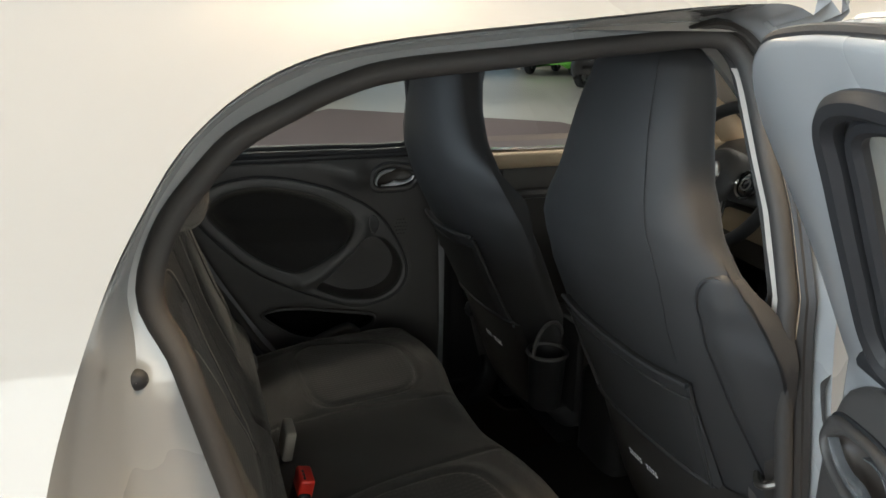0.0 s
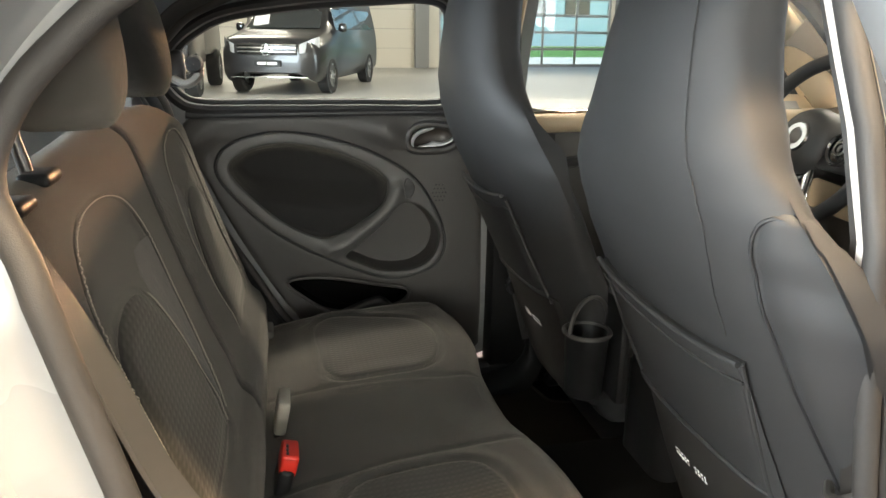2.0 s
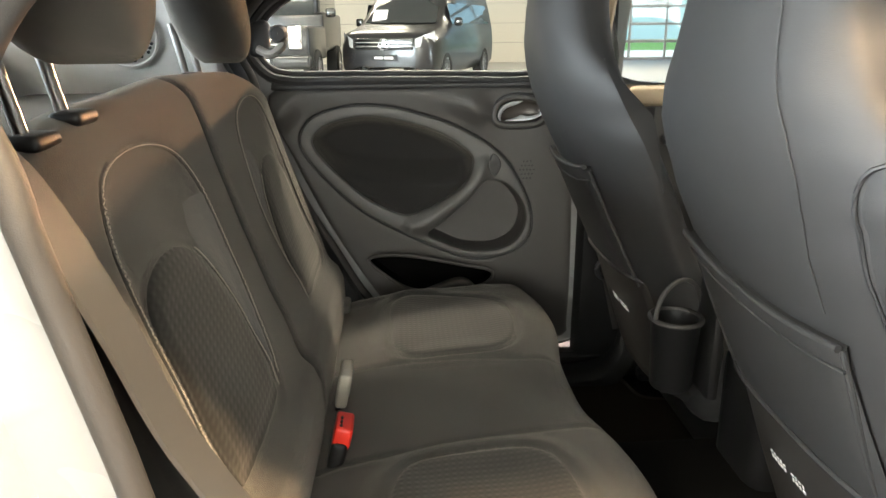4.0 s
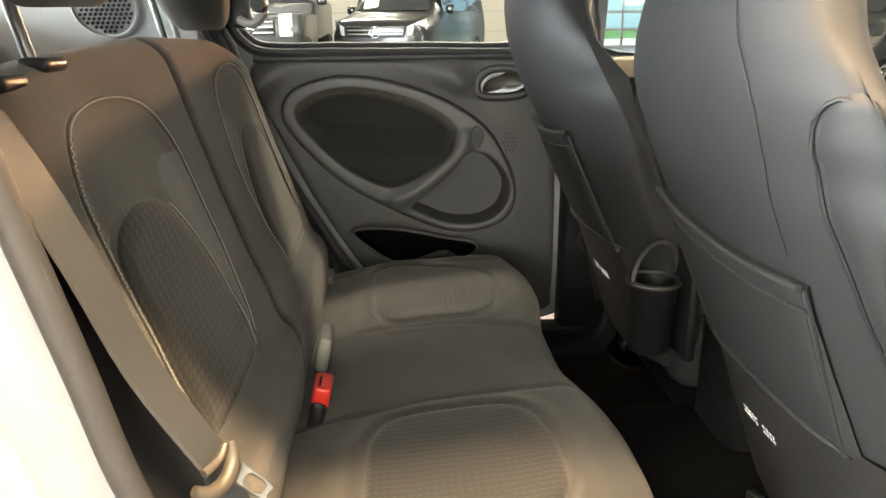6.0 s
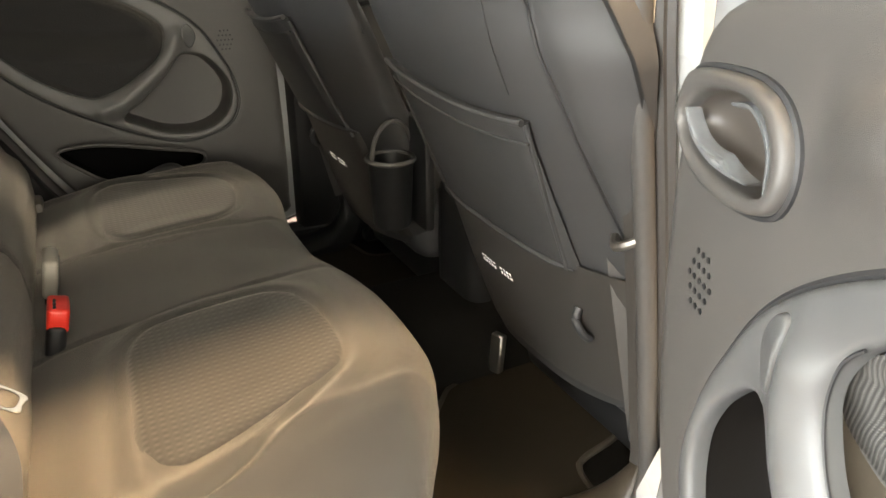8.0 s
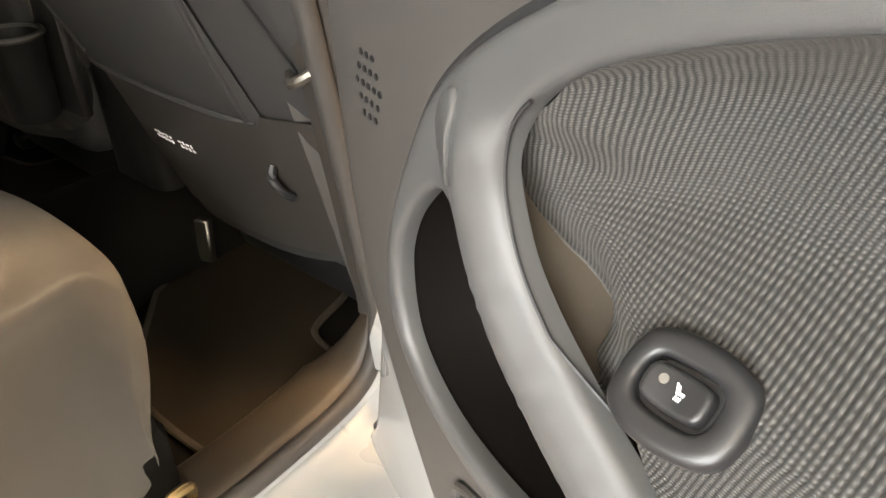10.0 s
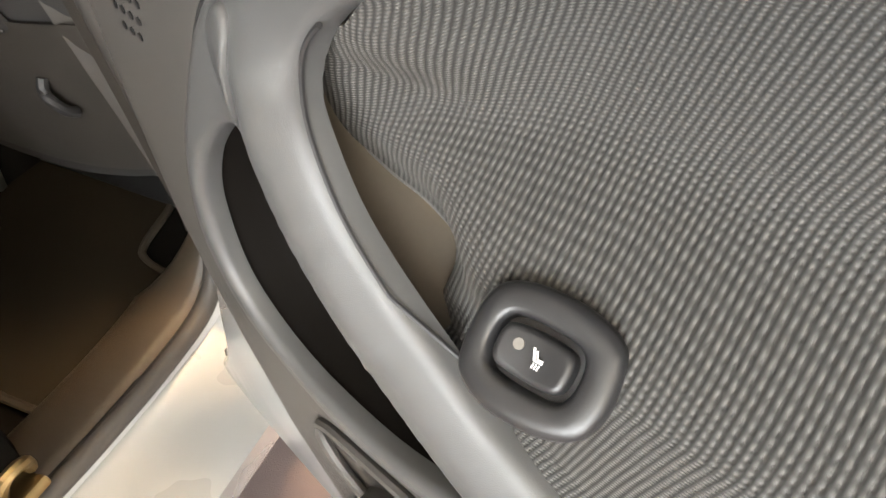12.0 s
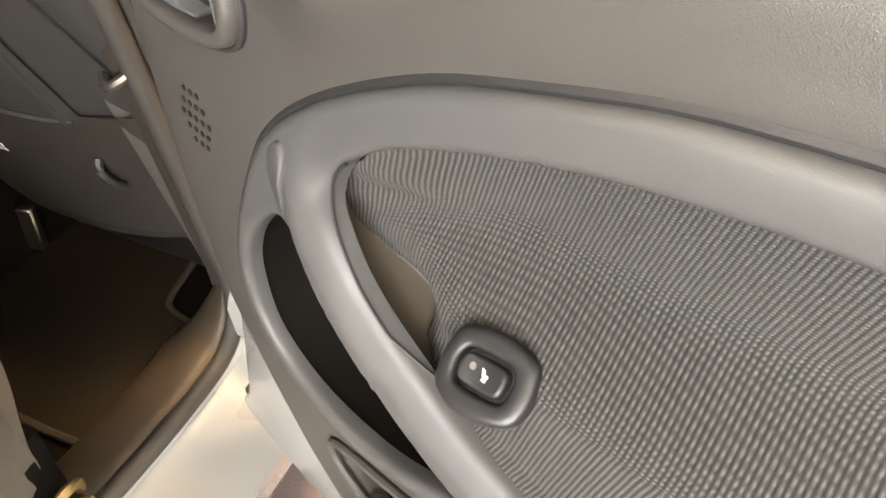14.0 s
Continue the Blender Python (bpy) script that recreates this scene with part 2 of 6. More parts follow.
def spline(pts, n, closed=True):
    """n points, evenly spread along a smooth curve through pts."""
    p = np.array(pts, float)
    k = len(p)
    out = []
    segs = k if closed else k - 1
    for i in range(segs):
        if closed:
            a, b, c, d = p[(i - 1) % k], p[i], p[(i + 1) % k], p[(i + 2) % k]
        else:
            a, b, c, d = p[max(i - 1, 0)], p[i], p[i + 1], p[min(i + 2, k - 1)]
        for j in range(16):
            t = j / 16
            out.append(0.5 * (2 * b + (c - a) * t + (2 * a - 5 * b + 4 * c - d) * t * t + (3 * b - a - 3 * c + d) * t ** 3))
    out.append(p[0] if closed else p[-1])
    out = np.array(out)
    s = np.concatenate(([0], np.cumsum(np.linalg.norm(np.diff(out, axis=0), axis=1))))
    q = np.linspace(0, s[-1], n + 1)[:-1] if closed else np.linspace(0, s[-1], n)
    return np.stack([np.interp(q, s, out[:, i]) for i in range(p.shape[1])], axis=1)


def offset2(loop, d):
    """The closed 2D loop pushed outwards by d (inwards where d is negative)."""
    p = np.array(loop, float)
    t = np.roll(p, -1, 0) - np.roll(p, 1, 0)
    t /= np.linalg.norm(t, axis=1)[:, None] + 1e-9
    n = np.stack([t[:, 1], -t[:, 0]], axis=1)
    area = np.sum(p[:, 0] * np.roll(p[:, 1], -1) - np.roll(p[:, 0], -1) * p[:, 1])
    return p + n * d * (1 if area > 0 else -1)


def grid_mesh(bm, rows, close_u=True, close_v=False, cap0=False, cap1=False):
    vs = [[bm.verts.new(p) for p in r] for r in rows]
    n, k = len(vs), len(vs[0])
    for i in range(n if close_v else n - 1):
        for j in range(k if close_u else k - 1):
            a, b = vs[i], vs[(i + 1) % n]
            bm.faces.new((a[j], a[(j + 1) % k], b[(j + 1) % k], b[j]))
    if cap0:
        bm.faces.new(vs[0])
    if cap1:
        bm.faces.new(vs[-1])
    return vs


def tube(path, r, closed=False, seg=8, flat=1.0, up=(0, 0, 1), bm=None, ends=True):
    """A round or flattened bar along a path; r may be a list."""
    bm = bm or bmesh.new()
    p = [Vector(q) for q in path]
    n = len(p)
    rows = []
    for i in range(n):
        t = (p[(i + 1) % n] - p[i - 1]) if closed else (p[min(i + 1, n - 1)] - p[max(i - 1, 0)])
        t.normalize()
        a = Vector(up) - t * t.dot(Vector(up))
        if a.length < 1e-4:
            a = Vector((1, 0, 0)) - t * t.x
        a.normalize()
        b = t.cross(a)
        ri = r[i] if hasattr(r, "__len__") else r
        rows.append([p[i] + a * math.cos(2 * math.pi * j / seg) * ri * flat + b * math.sin(2 * math.pi * j / seg) * ri for j in range(seg)])
    grid_mesh(bm, rows, True, closed, ends and not closed, ends and not closed)
    return bm


def rbox(sx, sy, sz, r=0.004, seg=2, bm=None, m=None):
    """A box with rounded edges, round its own centre."""
    b2 = bmesh.new()
    bmesh.ops.create_cube(b2, size=1.0)
    bmesh.ops.scale(b2, vec=(sx, sy, sz), verts=b2.verts)
    if r > 0:
        bmesh.ops.bevel(b2, geom=list(b2.edges), offset=min(r, 0.49 * min(sx, sy, sz)), segments=seg, profile=0.5, affect="EDGES")
    if m is not None:
        bmesh.ops.transform(b2, matrix=m, verts=b2.verts)
    if bm is None:
        return b2
    me = bpy.data.meshes.new("tmp")
    b2.to_mesh(me)
    b2.free()
    bm.from_mesh(me)
    bpy.data.meshes.remove(me)
    return bm


def cyl(r0, r1, depth, seg=24, bm=None, m=None, caps=True):
    bm = bm or bmesh.new()
    res = bmesh.ops.create_cone(bm, cap_ends=caps, segments=seg, radius1=r0, radius2=r1, depth=depth)
    if m is not None:
        bmesh.ops.transform(bm, matrix=m, verts=res["verts"])
    return bm


def lathe(profile, seg=32, bm=None, m=None):
    """Turns (radius, height) pairs round the z axis."""
    bm = bm or bmesh.new()
    rows = [[Vector((r * math.cos(2 * math.pi * j / seg), r * math.sin(2 * math.pi * j / seg), h)) for j in range(seg)] for r, h in profile]
    if m is not None:
        rows = [[m @ q for q in r] for r in rows]
    grid_mesh(bm, rows)
    return bm


def plate(outer, holes, lift, thick, edge, steps=3):
    """A sheet in (u, z) with holes and rounded front edges; lift(u, z) gives its height; local y is the height."""
    bm = bmesh.new()
    tops = []
    for loop, sign in [(outer, -1)] + [(h, 1) for h in holes]:
        loop = np.array(loop, float)
        rings = [[(q[0], lift(*q) - thick, q[1]) for q in loop]]
        for i in range(steps + 1):
            a = i / steps * math.pi / 2
            ring = offset2(loop, sign * edge * (1 - math.cos(a))) if edge > 0 else loop
            rings.append([(q[0], lift(*q) - edge * (1 - math.sin(a)), q[1]) for q in ring])
        tops.append(grid_mesh(bm, rings)[-1])
    edges = []
    for vs in tops:
        for i in range(len(vs)):
            e = bm.edges.get((vs[i], vs[(i + 1) % len(vs)]))
            edges.append(e)
    bmesh.ops.triangle_fill(bm, edges=edges, use_beauty=True)
    return bm


def flip(bm, sgn):
    if sgn < 0:
        bmesh.ops.scale(bm, vec=(1, -1, 1), verts=bm.verts)
        bmesh.ops.reverse_faces(bm, faces=bm.faces)
    return bm

# ---- showroom ----


def slab(name, x0, y0, z0, x1, y1, z1, material, label, category, kind="structure"):
    bm = rbox(x1 - x0, y1 - y0, z1 - z0, 0)
    return tagged(part(name, bm, material, smooth=False, m=pose((x0 + x1) / 2, (y0 + y1) / 2, (z0 + z1) / 2)), label, category, kind=kind)


slab("floor", -9.2, -12, -0.2, 16, 23.2, -0.004, CONCRETE, "smooth light grey showroom floor", "floor")
slab("ceiling", -9.2, -12, 4.4, 16, 23.2, 4.6, CEIL, "white showroom ceiling", "ceiling")
for y0, y1, z0, z1 in ((-12, -7.6, -0.2, 4.6), (3.6, 23.4, -0.2, 4.6), (-7.6, 3.6, -0.2, 0.4), (-7.6, 3.6, 3.8, 4.6)):
    slab("wall_west", -9.2, y0, z0, -9.0, y1, z1, WALL, "cream painted showroom wall", "wall")
win_west = thing("window_1", pose(-9.1, -7.6, 0.4), "tall showroom window with grey aluminium frames", "window", kind="structure")
for i in range(5):
    part("window_frame", rbox(0.08, 0.08, 3.4, 0.008, 1), ALU, win_west, m=pose(0, 0.04 + i * 2.78, 1.7))
for z in (0.04, 3.36):
    part("window_frame", rbox(0.08, 11.2, 0.08, 0.008, 1), ALU, win_west, m=pose(0, 5.6, z))
for i in range(4):
    p = part("pane", rbox(0.012, 2.7, 3.28, 0), GLASS, win_west, smooth=False, m=pose(-0.01, 1.43 + i * 2.78, 1.7))
    p.visible_shadow = False
slab("wall_east", 16, -12, -0.2, 16.2, 23.4, 4.6, WALL, "cream painted showroom wall", "wall")
wall_south = slab("wall_south", -9.2, -12.2, -0.2, 16, -12, 4.6, WALL, "cream painted showroom wall behind the car", "wall")
DX0, DX1, DZ = 4.75, 11.0, 3.9
slab("wall_north", -9.2, 23.2, -0.2, DX0, 23.5, 4.6, WALL, "cream block wall behind the parked van", "wall")
slab("wall_north", DX1, 23.2, -0.2, 16, 23.5, 4.6, WALL, "cream block wall beside the glazed gate", "wall")
slab("wall_north", DX0, 23.2, DZ, DX1, 23.5, 4.6, WALL, "cream wall above the glazed gate", "wall")
for k, z in enumerate((0.62, 1.24, 1.86, 2.48, 3.1)):
    slab("trim", -9.0, 23.185, z, DX0 - 0.6, 23.2, z + 0.012, PILLAR, "thin joint line of the block wall", "wall joint")
slab("post_1", 3.9, 22.9, 0, 4.35, 23.18, 4.4, PILLAR, "dark grey steel post beside the gate", "post")
slab("post_2", DX1 + 0.1, 22.9, 0, DX1 + 0.4, 23.18, 4.4, PILLAR, "dark grey steel post beside the gate", "post")


def gate():
    g = thing("sectional_gate", pose(DX0, 23.3, 0), "glazed sectional gate with grey aluminium frames", "gate", kind="structure")
    w = DX1 - DX0
    for z in (0.06, 0.62, 1.18, 1.74, 2.3, 2.86, 3.42):
        part("rail", rbox(w, 0.06, 0.09, 0.006, 1), ALU, g, m=pose(w / 2, 0, z))
    for i in range(6):
        part("stile", rbox(0.08, 0.05, DZ, 0.006, 1), ALU, g, m=pose(0.04 + i * (w - 0.08) / 5, 0, DZ / 2))
    for z in (0.62, 1.18, 1.74):
        for i in range(5):
            part("hinge", rbox(0.07, 0.03, 0.09, 0.006, 1), PILLAR, g, m=pose(0.04 + i * (w - 0.08) / 5, -0.045, z))
    for j, z in enumerate((0.34, 0.9, 1.46, 2.02, 2.58, 3.14)):
        for i in range(5):
            p = part("pane", rbox((w - 0.5) / 5, 0.012, 0.47, 0), GLASS, g, m=pose(0.04 + (i + 0.5) * (w - 0.08) / 5, 0.01, z), smooth=False)
            p.visible_shadow = False


gate()
# outdoors behind the gate
slab("ground", -60, -60, -0.3, 90, 60, -0.21, PAVING, "pale sunlit paving round the showroom", "paving")
slab("forecourt", -60, 23.5, -0.25, 90, 34, -0.02, PAVING, "pale sunlit paving outside the gate", "paving")
slab("lawn", -60, 34, -0.25, 90, 60, -0.01, GRASS, "green lawn outside the gate", "lawn")
hall = thing("far_hall", pose(18, 62, 0), "pale blue clad hall far behind the lawn", "building")
part("wall", rbox(40, 8, 7, 0), HALL, hall, m=pose(0, 4, 3.5), smooth=False)
part("roof", rbox(41, 9, 0.5, 0.05, 1), PILLAR, hall, m=pose(0, 4, 7.2), smooth=False)
for i in range(9):
    part("window", rbox(2.4, 0.1, 1.6, 0.03, 1), DARK_GLASS, hall, m=pose(-17 + i * 4.2, -0.02, 3.4), smooth=False)

for lx, ly in LIGHTS:
    lt = thing("ceiling_light", pose(lx, ly, 4.4), "long flat warm white ceiling light", "ceiling light", "ceiling lights")
    part("frame", plate([(-1.25, -0.3), (1.25, -0.3), (1.25, 0.3), (-1.25, 0.3)], [[(-1.2, -0.25), (1.2, -0.25), (1.2, 0.25), (-1.2, 0.25)]], lambda u, v: 0.05, 0.05, 0.0), ALU, lt, m=pose(0, 0, 0, -90, 0, 0), smooth=False)
    part("diffuser", rbox(2.38, 0.48, 0.012, 0), GLOW, lt, m=pose(0, 0, -0.012), smooth=False)

# dark carpet under the small car
bm = bmesh.new()
vs = [bm.verts.new((x, y, z)) for z in (0, 0.012) for x, y in ((-3.2, -3.4), (4.6, -3.4), (4.6, 8.4), (1.6, 11.2), (-0.9, 8.0), (-3.2, 6.0))]
bm.faces.new(vs[6:]), bm.faces.new(vs[:6][::-1])
for i in range(6):
    bm.faces.new((vs[i], vs[(i + 1) % 6], vs[6 + (i + 1) % 6], vs[6 + i]))
tagged(part("display_carpet", bm, MAUVE, smooth=False), "dark mauve carpet on the showroom floor", "carpet", kind="structure")

# ---- parked vehicles ----


def wheel(parent, x, y, r, w, side):
    wh = thing("wheel", pose(x, y, r, 90, 0, 90 if side > 0 else -90))
    wh.parent = parent
    part("tyre", lathe([(r * 0.66, -w / 2), (r * 0.9, -w / 2), (r, -w / 2 + 0.03), (r, w / 2 - 0.03), (r * 0.9, w / 2), (r * 0.66, w / 2), (r * 0.66, -w / 2)], 32), TYRE, wh)
    bm = lathe([(r * 0.67, w / 2 - 0.01), (r * 0.6, w / 2 - 0.005), (r * 0.6, -w / 4), (0.001, -w / 4)], 32)
    for i in range(10):
        a = 2 * math.pi * i / 10
        rbox(r * 0.5, 0.03, 0.03, 0.006, 1, bm, Matrix.Rotation(a, 4, "Z") @ Matrix.Translation((r * 0.36, 0, w / 2 - 0.03)))
    cyl(r * 0.13, r * 0.11, 0.04, 16, bm, Matrix.Translation((0, 0, w / 2 - 0.025)))
    part("rim", bm, RIM, wh)
    return wh


def body_shell(stations, n=28):
    """Cross-sections along a vehicle: y, half width, sill, waist, roof, roof half width."""
    bm = bmesh.new()
    rows = []
    for y, w, z0, zb, z1, wr in stations:
        pts = [(-w * 0.9, z0), (-w, z0 + 0.15), (-w, zb), (-wr, z1 - 0.08), (-wr * 0.86, z1), (wr * 0.86, z1), (wr, z1 - 0.08), (w, zb), (w, z0 + 0.15), (w * 0.9, z0)]
        pts = spline(pts, n, closed=False)
        rows.append([(p[0], y, p[1]) for p in pts])
    vs = grid_mesh(bm, rows, False)
    bm.faces.new(vs[0]), bm.faces.new(vs[-1][::-1])
    return bm


def van(m):
    v = thing("van", m, "dark grey metallic passenger van with chrome grille parked", "van")
    st = [(0.0, 0.62, 0.42, 0.6, 0.82, 0.6), (0.06, 0.86, 0.3, 0.72, 0.98, 0.78), (0.2, 0.93, 0.24, 0.8, 1.05, 0.82), (0.55, 0.96, 0.24, 0.9, 1.12, 0.84), (0.95, 0.96, 0.24, 0.98, 1.2, 0.82),
          (1.25, 0.96, 0.24, 1.02, 1.42, 0.8), (1.7, 0.96, 0.24, 1.05, 1.78, 0.76), (2.1, 0.96, 0.24, 1.05, 1.88, 0.76), (4.9, 0.96, 0.26, 1.05, 1.9, 0.78), (5.08, 0.9, 0.4, 1.0, 1.8, 0.72), (5.14, 0.8, 0.5, 0.9, 1.6, 0.6)]
    part("body", body_shell(st, 40), VAN_PAINT, v, "dark grey metallic body", angle=60)
    bm = bmesh.new()
    grid_mesh(bm, [[(-0.74 + 0.06 * k + (1.48 - 0.12 * k) * i / 12, 0.92 + 0.36 * k - 0.05 * math.sin(math.pi * i / 12) * 1.6, 1.215 + 0.24 * k) for i in range(13)] for k in (0, 0.5, 1, 1.6, 2.1)], False)
    part("windscreen", bm, DARK_GLASS, v, "dark windscreen")
    part("price_sheet", rbox(0.30, 0.006, 0.26, 0), LABEL_WHITE, v, "white paper sheet behind the windscreen", smooth=False, m=pose(-0.45, 1.02, 1.36, -36, 0, 0))
    part("grille", rbox(1.16, 0.06, 0.22, 0.05, 3), GLOSS_BLACK, v, m=pose(0, 0.02, 0.83))
    for z in (0.79, 0.86):
        part("grille_bar", rbox(1.12, 0.05, 0.03, 0.012, 2), CHROME, v, m=pose(0, -0.012, z))
    bm = lathe([(0.10, -0.015), (0.112, 0.0), (0.10, 0.015), (0.088, 0.0), (0.10, -0.015)], 28)
    cyl(0.03, 0.03, 0.02, 12, bm)
    for i in range(3):
        rbox(0.09, 0.026, 0.014, 0.004, 1, bm, Matrix.Rotation(radians(90 + 120 * i), 4, "Z") @ Matrix.Translation((0.048, 0, 0)))
    part("emblem", bm, CHROME, v, "chrome ring emblem", m=pose(0, -0.035, 0.825, 90, 0, 0))
    for sx in (-1, 1):
        bm = bmesh.new()
        grid_mesh(bm, [[(sx * (0.62 + 0.30 * i / 8), 0.0 + 0.28 * (i / 8) ** 1.6 - 0.015, 0.76 + 0.08 * i / 8 + k * (0.16 + 0.06 * i / 8)) for i in range(9)] for k in (0, 0.5, 1)], False)
        part("headlamp", bm, LAMP_GLASS, v, "clear headlamp")
        part("side_window", rbox(0.01, 2.6, 0.42, 0.004, 1), DARK_GLASS, v, m=pose(sx * 0.885, 3.3, 1.4, 0, sx * -13, 0))
        part("front_window", rbox(0.01, 0.75, 0.40, 0.004, 1), DARK_GLASS, v, m=pose(sx * 0.885, 1.75, 1.38, 0, sx * -13, 0))
        mi = part("mirror", rbox(0.17, 0.11, 0.17, 0.05, 3), GLOSS_BLACK, v, "black door mirror", m=pose(sx * 1.06, 1.42, 1.23))
        for wy in (0.9, 4.1):
            wheel(v, sx * 0.86, wy, 0.34, 0.24, sx)
            part("wheel_arch", lathe([(0.36, 0), (0.385, 0.0), (0.385, 0.025), (0.36, 0.025), (0.36, 0)], 32), VAN_PAINT, v, m=pose(sx * 0.945, wy, 0.36, 0, 90, 0))
        part("intake", rbox(0.34, 0.06, 0.13, 0.03, 2), GLOSS_BLACK, v, m=pose(sx * 0.66, 0.075, 0.46, 0, 0, sx * 16))
    part("bumper_intake", rbox(0.86, 0.06, 0.13, 0.03, 2), GLOSS_BLACK, v, m=pose(0, 0.035, 0.46))
    part("bumper_lip", rbox(1.5, 0.05, 0.025, 0.01, 2), CHROME, v, m=pose(0, 0.05, 0.335))
    pl = part("plate", rbox(0.52, 0.02, 0.115, 0.006, 1), PLASTIC_BLACK, v, "black dealer plate with pale bars", m=pose(0, -0.03, 0.585))
    for i, (bx, bw) in enumerate(((-0.1, 0.17), (0.1, 0.18))):
        part("bar", rbox(bw, 0.004, 0.045, 0), LABEL_WHITE, pl, smooth=False, m=pose(bx, -0.012, 0))
    return v


van(pose(-0.80, 12.75, 0, 0, 0, -20))


def offroader(m):
    v = thing("offroad_car", m, "black boxy off-road car with slatted grille", "car")
    bm = rbox(1.74, 2.0, 0.62, 0.06, 3, m=Matrix.Translation((0, 1.05, 0.86)))
    rbox(1.72, 2.7, 0.75, 0.08, 3, bm, Matrix.Translation((0, 3.2, 1.05)))
    rbox(1.5, 2.6, 0.62, 0.1, 3, bm, Matrix.Translation((0, 3.25, 1.62)))
    part("body", bm, VAN_PAINT, v)
    part("windscreen", rbox(1.36, 0.02, 0.46, 0.004, 1), DARK_GLASS, v, m=pose(0, 1.92, 1.6, -14, 0, 0))
    part("grille", rbox(0.86, 0.06, 0.30, 0.02, 2), GLOSS_BLACK, v, m=pose(0, 0.03, 0.95))
    for z in (0.86, 0.95, 1.04):
        part("grille_bar", rbox(0.84, 0.05, 0.03, 0.01, 2), CHROME, v, m=pose(0, -0.01, z))
    bm = lathe([(0.10, -0.015), (0.112, 0.0), (0.10, 0.015), (0.088, 0.0), (0.10, -0.015)], 28)
    cyl(0.03, 0.03, 0.02, 12, bm)
    for i in range(3):
        rbox(0.09, 0.026, 0.014, 0.004, 1, bm, Matrix.Rotation(radians(90 + 120 * i), 4, "Z") @ Matrix.Translation((0.048, 0, 0)))
    part("emblem", bm, CHROME, v, "chrome ring emblem", m=pose(0, -0.045, 0.95, 90, 0, 0))
    for sx in (-1, 1):
        part("lamp_housing", rbox(0.26, 0.1, 0.40, 0.04, 2), CHROME, v, m=pose(sx * 0.63, 0.03, 0.97))
        part("headlamp", lathe([(0.001, -0.03), (0.07, -0.025), (0.105, 0.0), (0.11, 0.03)], 24), LAMP_GLASS, v, "round clear headlamp", m=pose(sx * 0.63, -0.025, 0.98, -90, 0, 0))
        part("mirror", rbox(0.2, 0.12, 0.18, 0.05, 3), GLOSS_BLACK, v, m=pose(sx * 1.0, 1.95, 1.42))
        for wy in (0.75, 3.6):
            wheel(v, sx * 0.8, wy, 0.38, 0.26, sx)
        part("side_window", rbox(0.012, 2.1, 0.4, 0.004, 1), DARK_GLASS, v, m=pose(sx * 0.752, 3.25, 1.64))
    part("bumper", rbox(1.8, 0.2, 0.24, 0.06, 3), VAN_PAINT, v, m=pose(0, 0.0, 0.56))
    pl = part("plate", rbox(0.52, 0.02, 0.115, 0.006, 1), PLASTIC_BLACK, v, "black dealer plate with pale bars", m=pose(0, -0.11, 0.60))
    for bx, bw in ((-0.1, 0.17), (0.1, 0.18)):
        part("bar", rbox(bw, 0.004, 0.045, 0), LABEL_WHITE, pl, smooth=False, m=pose(bx, -0.012, 0))
    return v


offroader(pose(-2.95, 11.9, 0, 0, 0, -3))


def hatchback(name, m, paint, label, trim=None):
    v = thing(name, m, label, "car")
    st = [(0.0, 0.6, 0.35, 0.5, 0.72, 0.55), (0.08, 0.78, 0.25, 0.62, 0.86, 0.66), (0.5, 0.84, 0.2, 0.8, 0.98, 0.68), (1.0, 0.85, 0.2, 0.86, 1.06, 0.66), (1.35, 0.85, 0.2, 0.9, 1.32, 0.6),
          (1.7, 0.85, 0.2, 0.92, 1.47, 0.58), (2.8, 0.85, 0.2, 0.95, 1.48, 0.58), (3.4, 0.84, 0.25, 0.95, 1.34, 0.56), (3.65, 0.78, 0.4, 0.9, 1.1, 0.55)]
    part("body", body_shell(st, 34), paint, v, angle=60)
    bm = bmesh.new()
    grid_mesh(bm, [[(-0.6 + 1.2 * i / 8, 0.98 + 0.30 * k, 1.06 + 0.2 * k + 0.012) for i in range(9)] for k in (0.05, 1, 1.9)], False)
    part("windscreen", bm, DARK_GLASS, v)
    for sx in (-1, 1):
        part("side_window", rbox(0.012, 1.7, 0.32, 0.004, 1), DARK_GLASS, v, m=pose(sx * 0.735, 2.2, 1.18, 0, sx * -24, 0))
        part("headlamp", rbox(0.26, 0.12, 0.14, 0.05, 3), LAMP_GLASS, v, m=pose(sx * 0.6, 0.1, 0.7, 0, 0, sx * 20))
        part("mirror", rbox(0.16, 0.1, 0.13, 0.04, 3), trim or GLOSS_BLACK, v, m=pose(sx * 0.95, 1.2, 1.05))
        part("sill_panel", rbox(0.03, 1.5, 0.2, 0.01, 2), trim or paint, v, m=pose(sx * 0.85, 2.0, 0.42))
        for wy in (0.62, 2.95):
            wheel(v, sx * 0.76, wy, 0.31, 0.2, sx)
    part("grille", rbox(0.9, 0.06, 0.16, 0.03, 2), GLOSS_BLACK, v, m=pose(0, 0.03, 0.52))
    return v


hatchback("small_car", pose(10.2, 19.6, 0, 0, 0, -50), GREEN, "green and white small hatchback parked by the gate", SILVER)
hatchback("dark_hatchback", pose(8.6, 13.9, 0, 0, 0, -62), VAN_PAINT, "black hatchback parked on the showroom floor")
hatchback("silver_hatchback", pose(13.2, 10.2, 0, 0, 0, -80), SILVER, "silver hatchback parked at the showroom side")

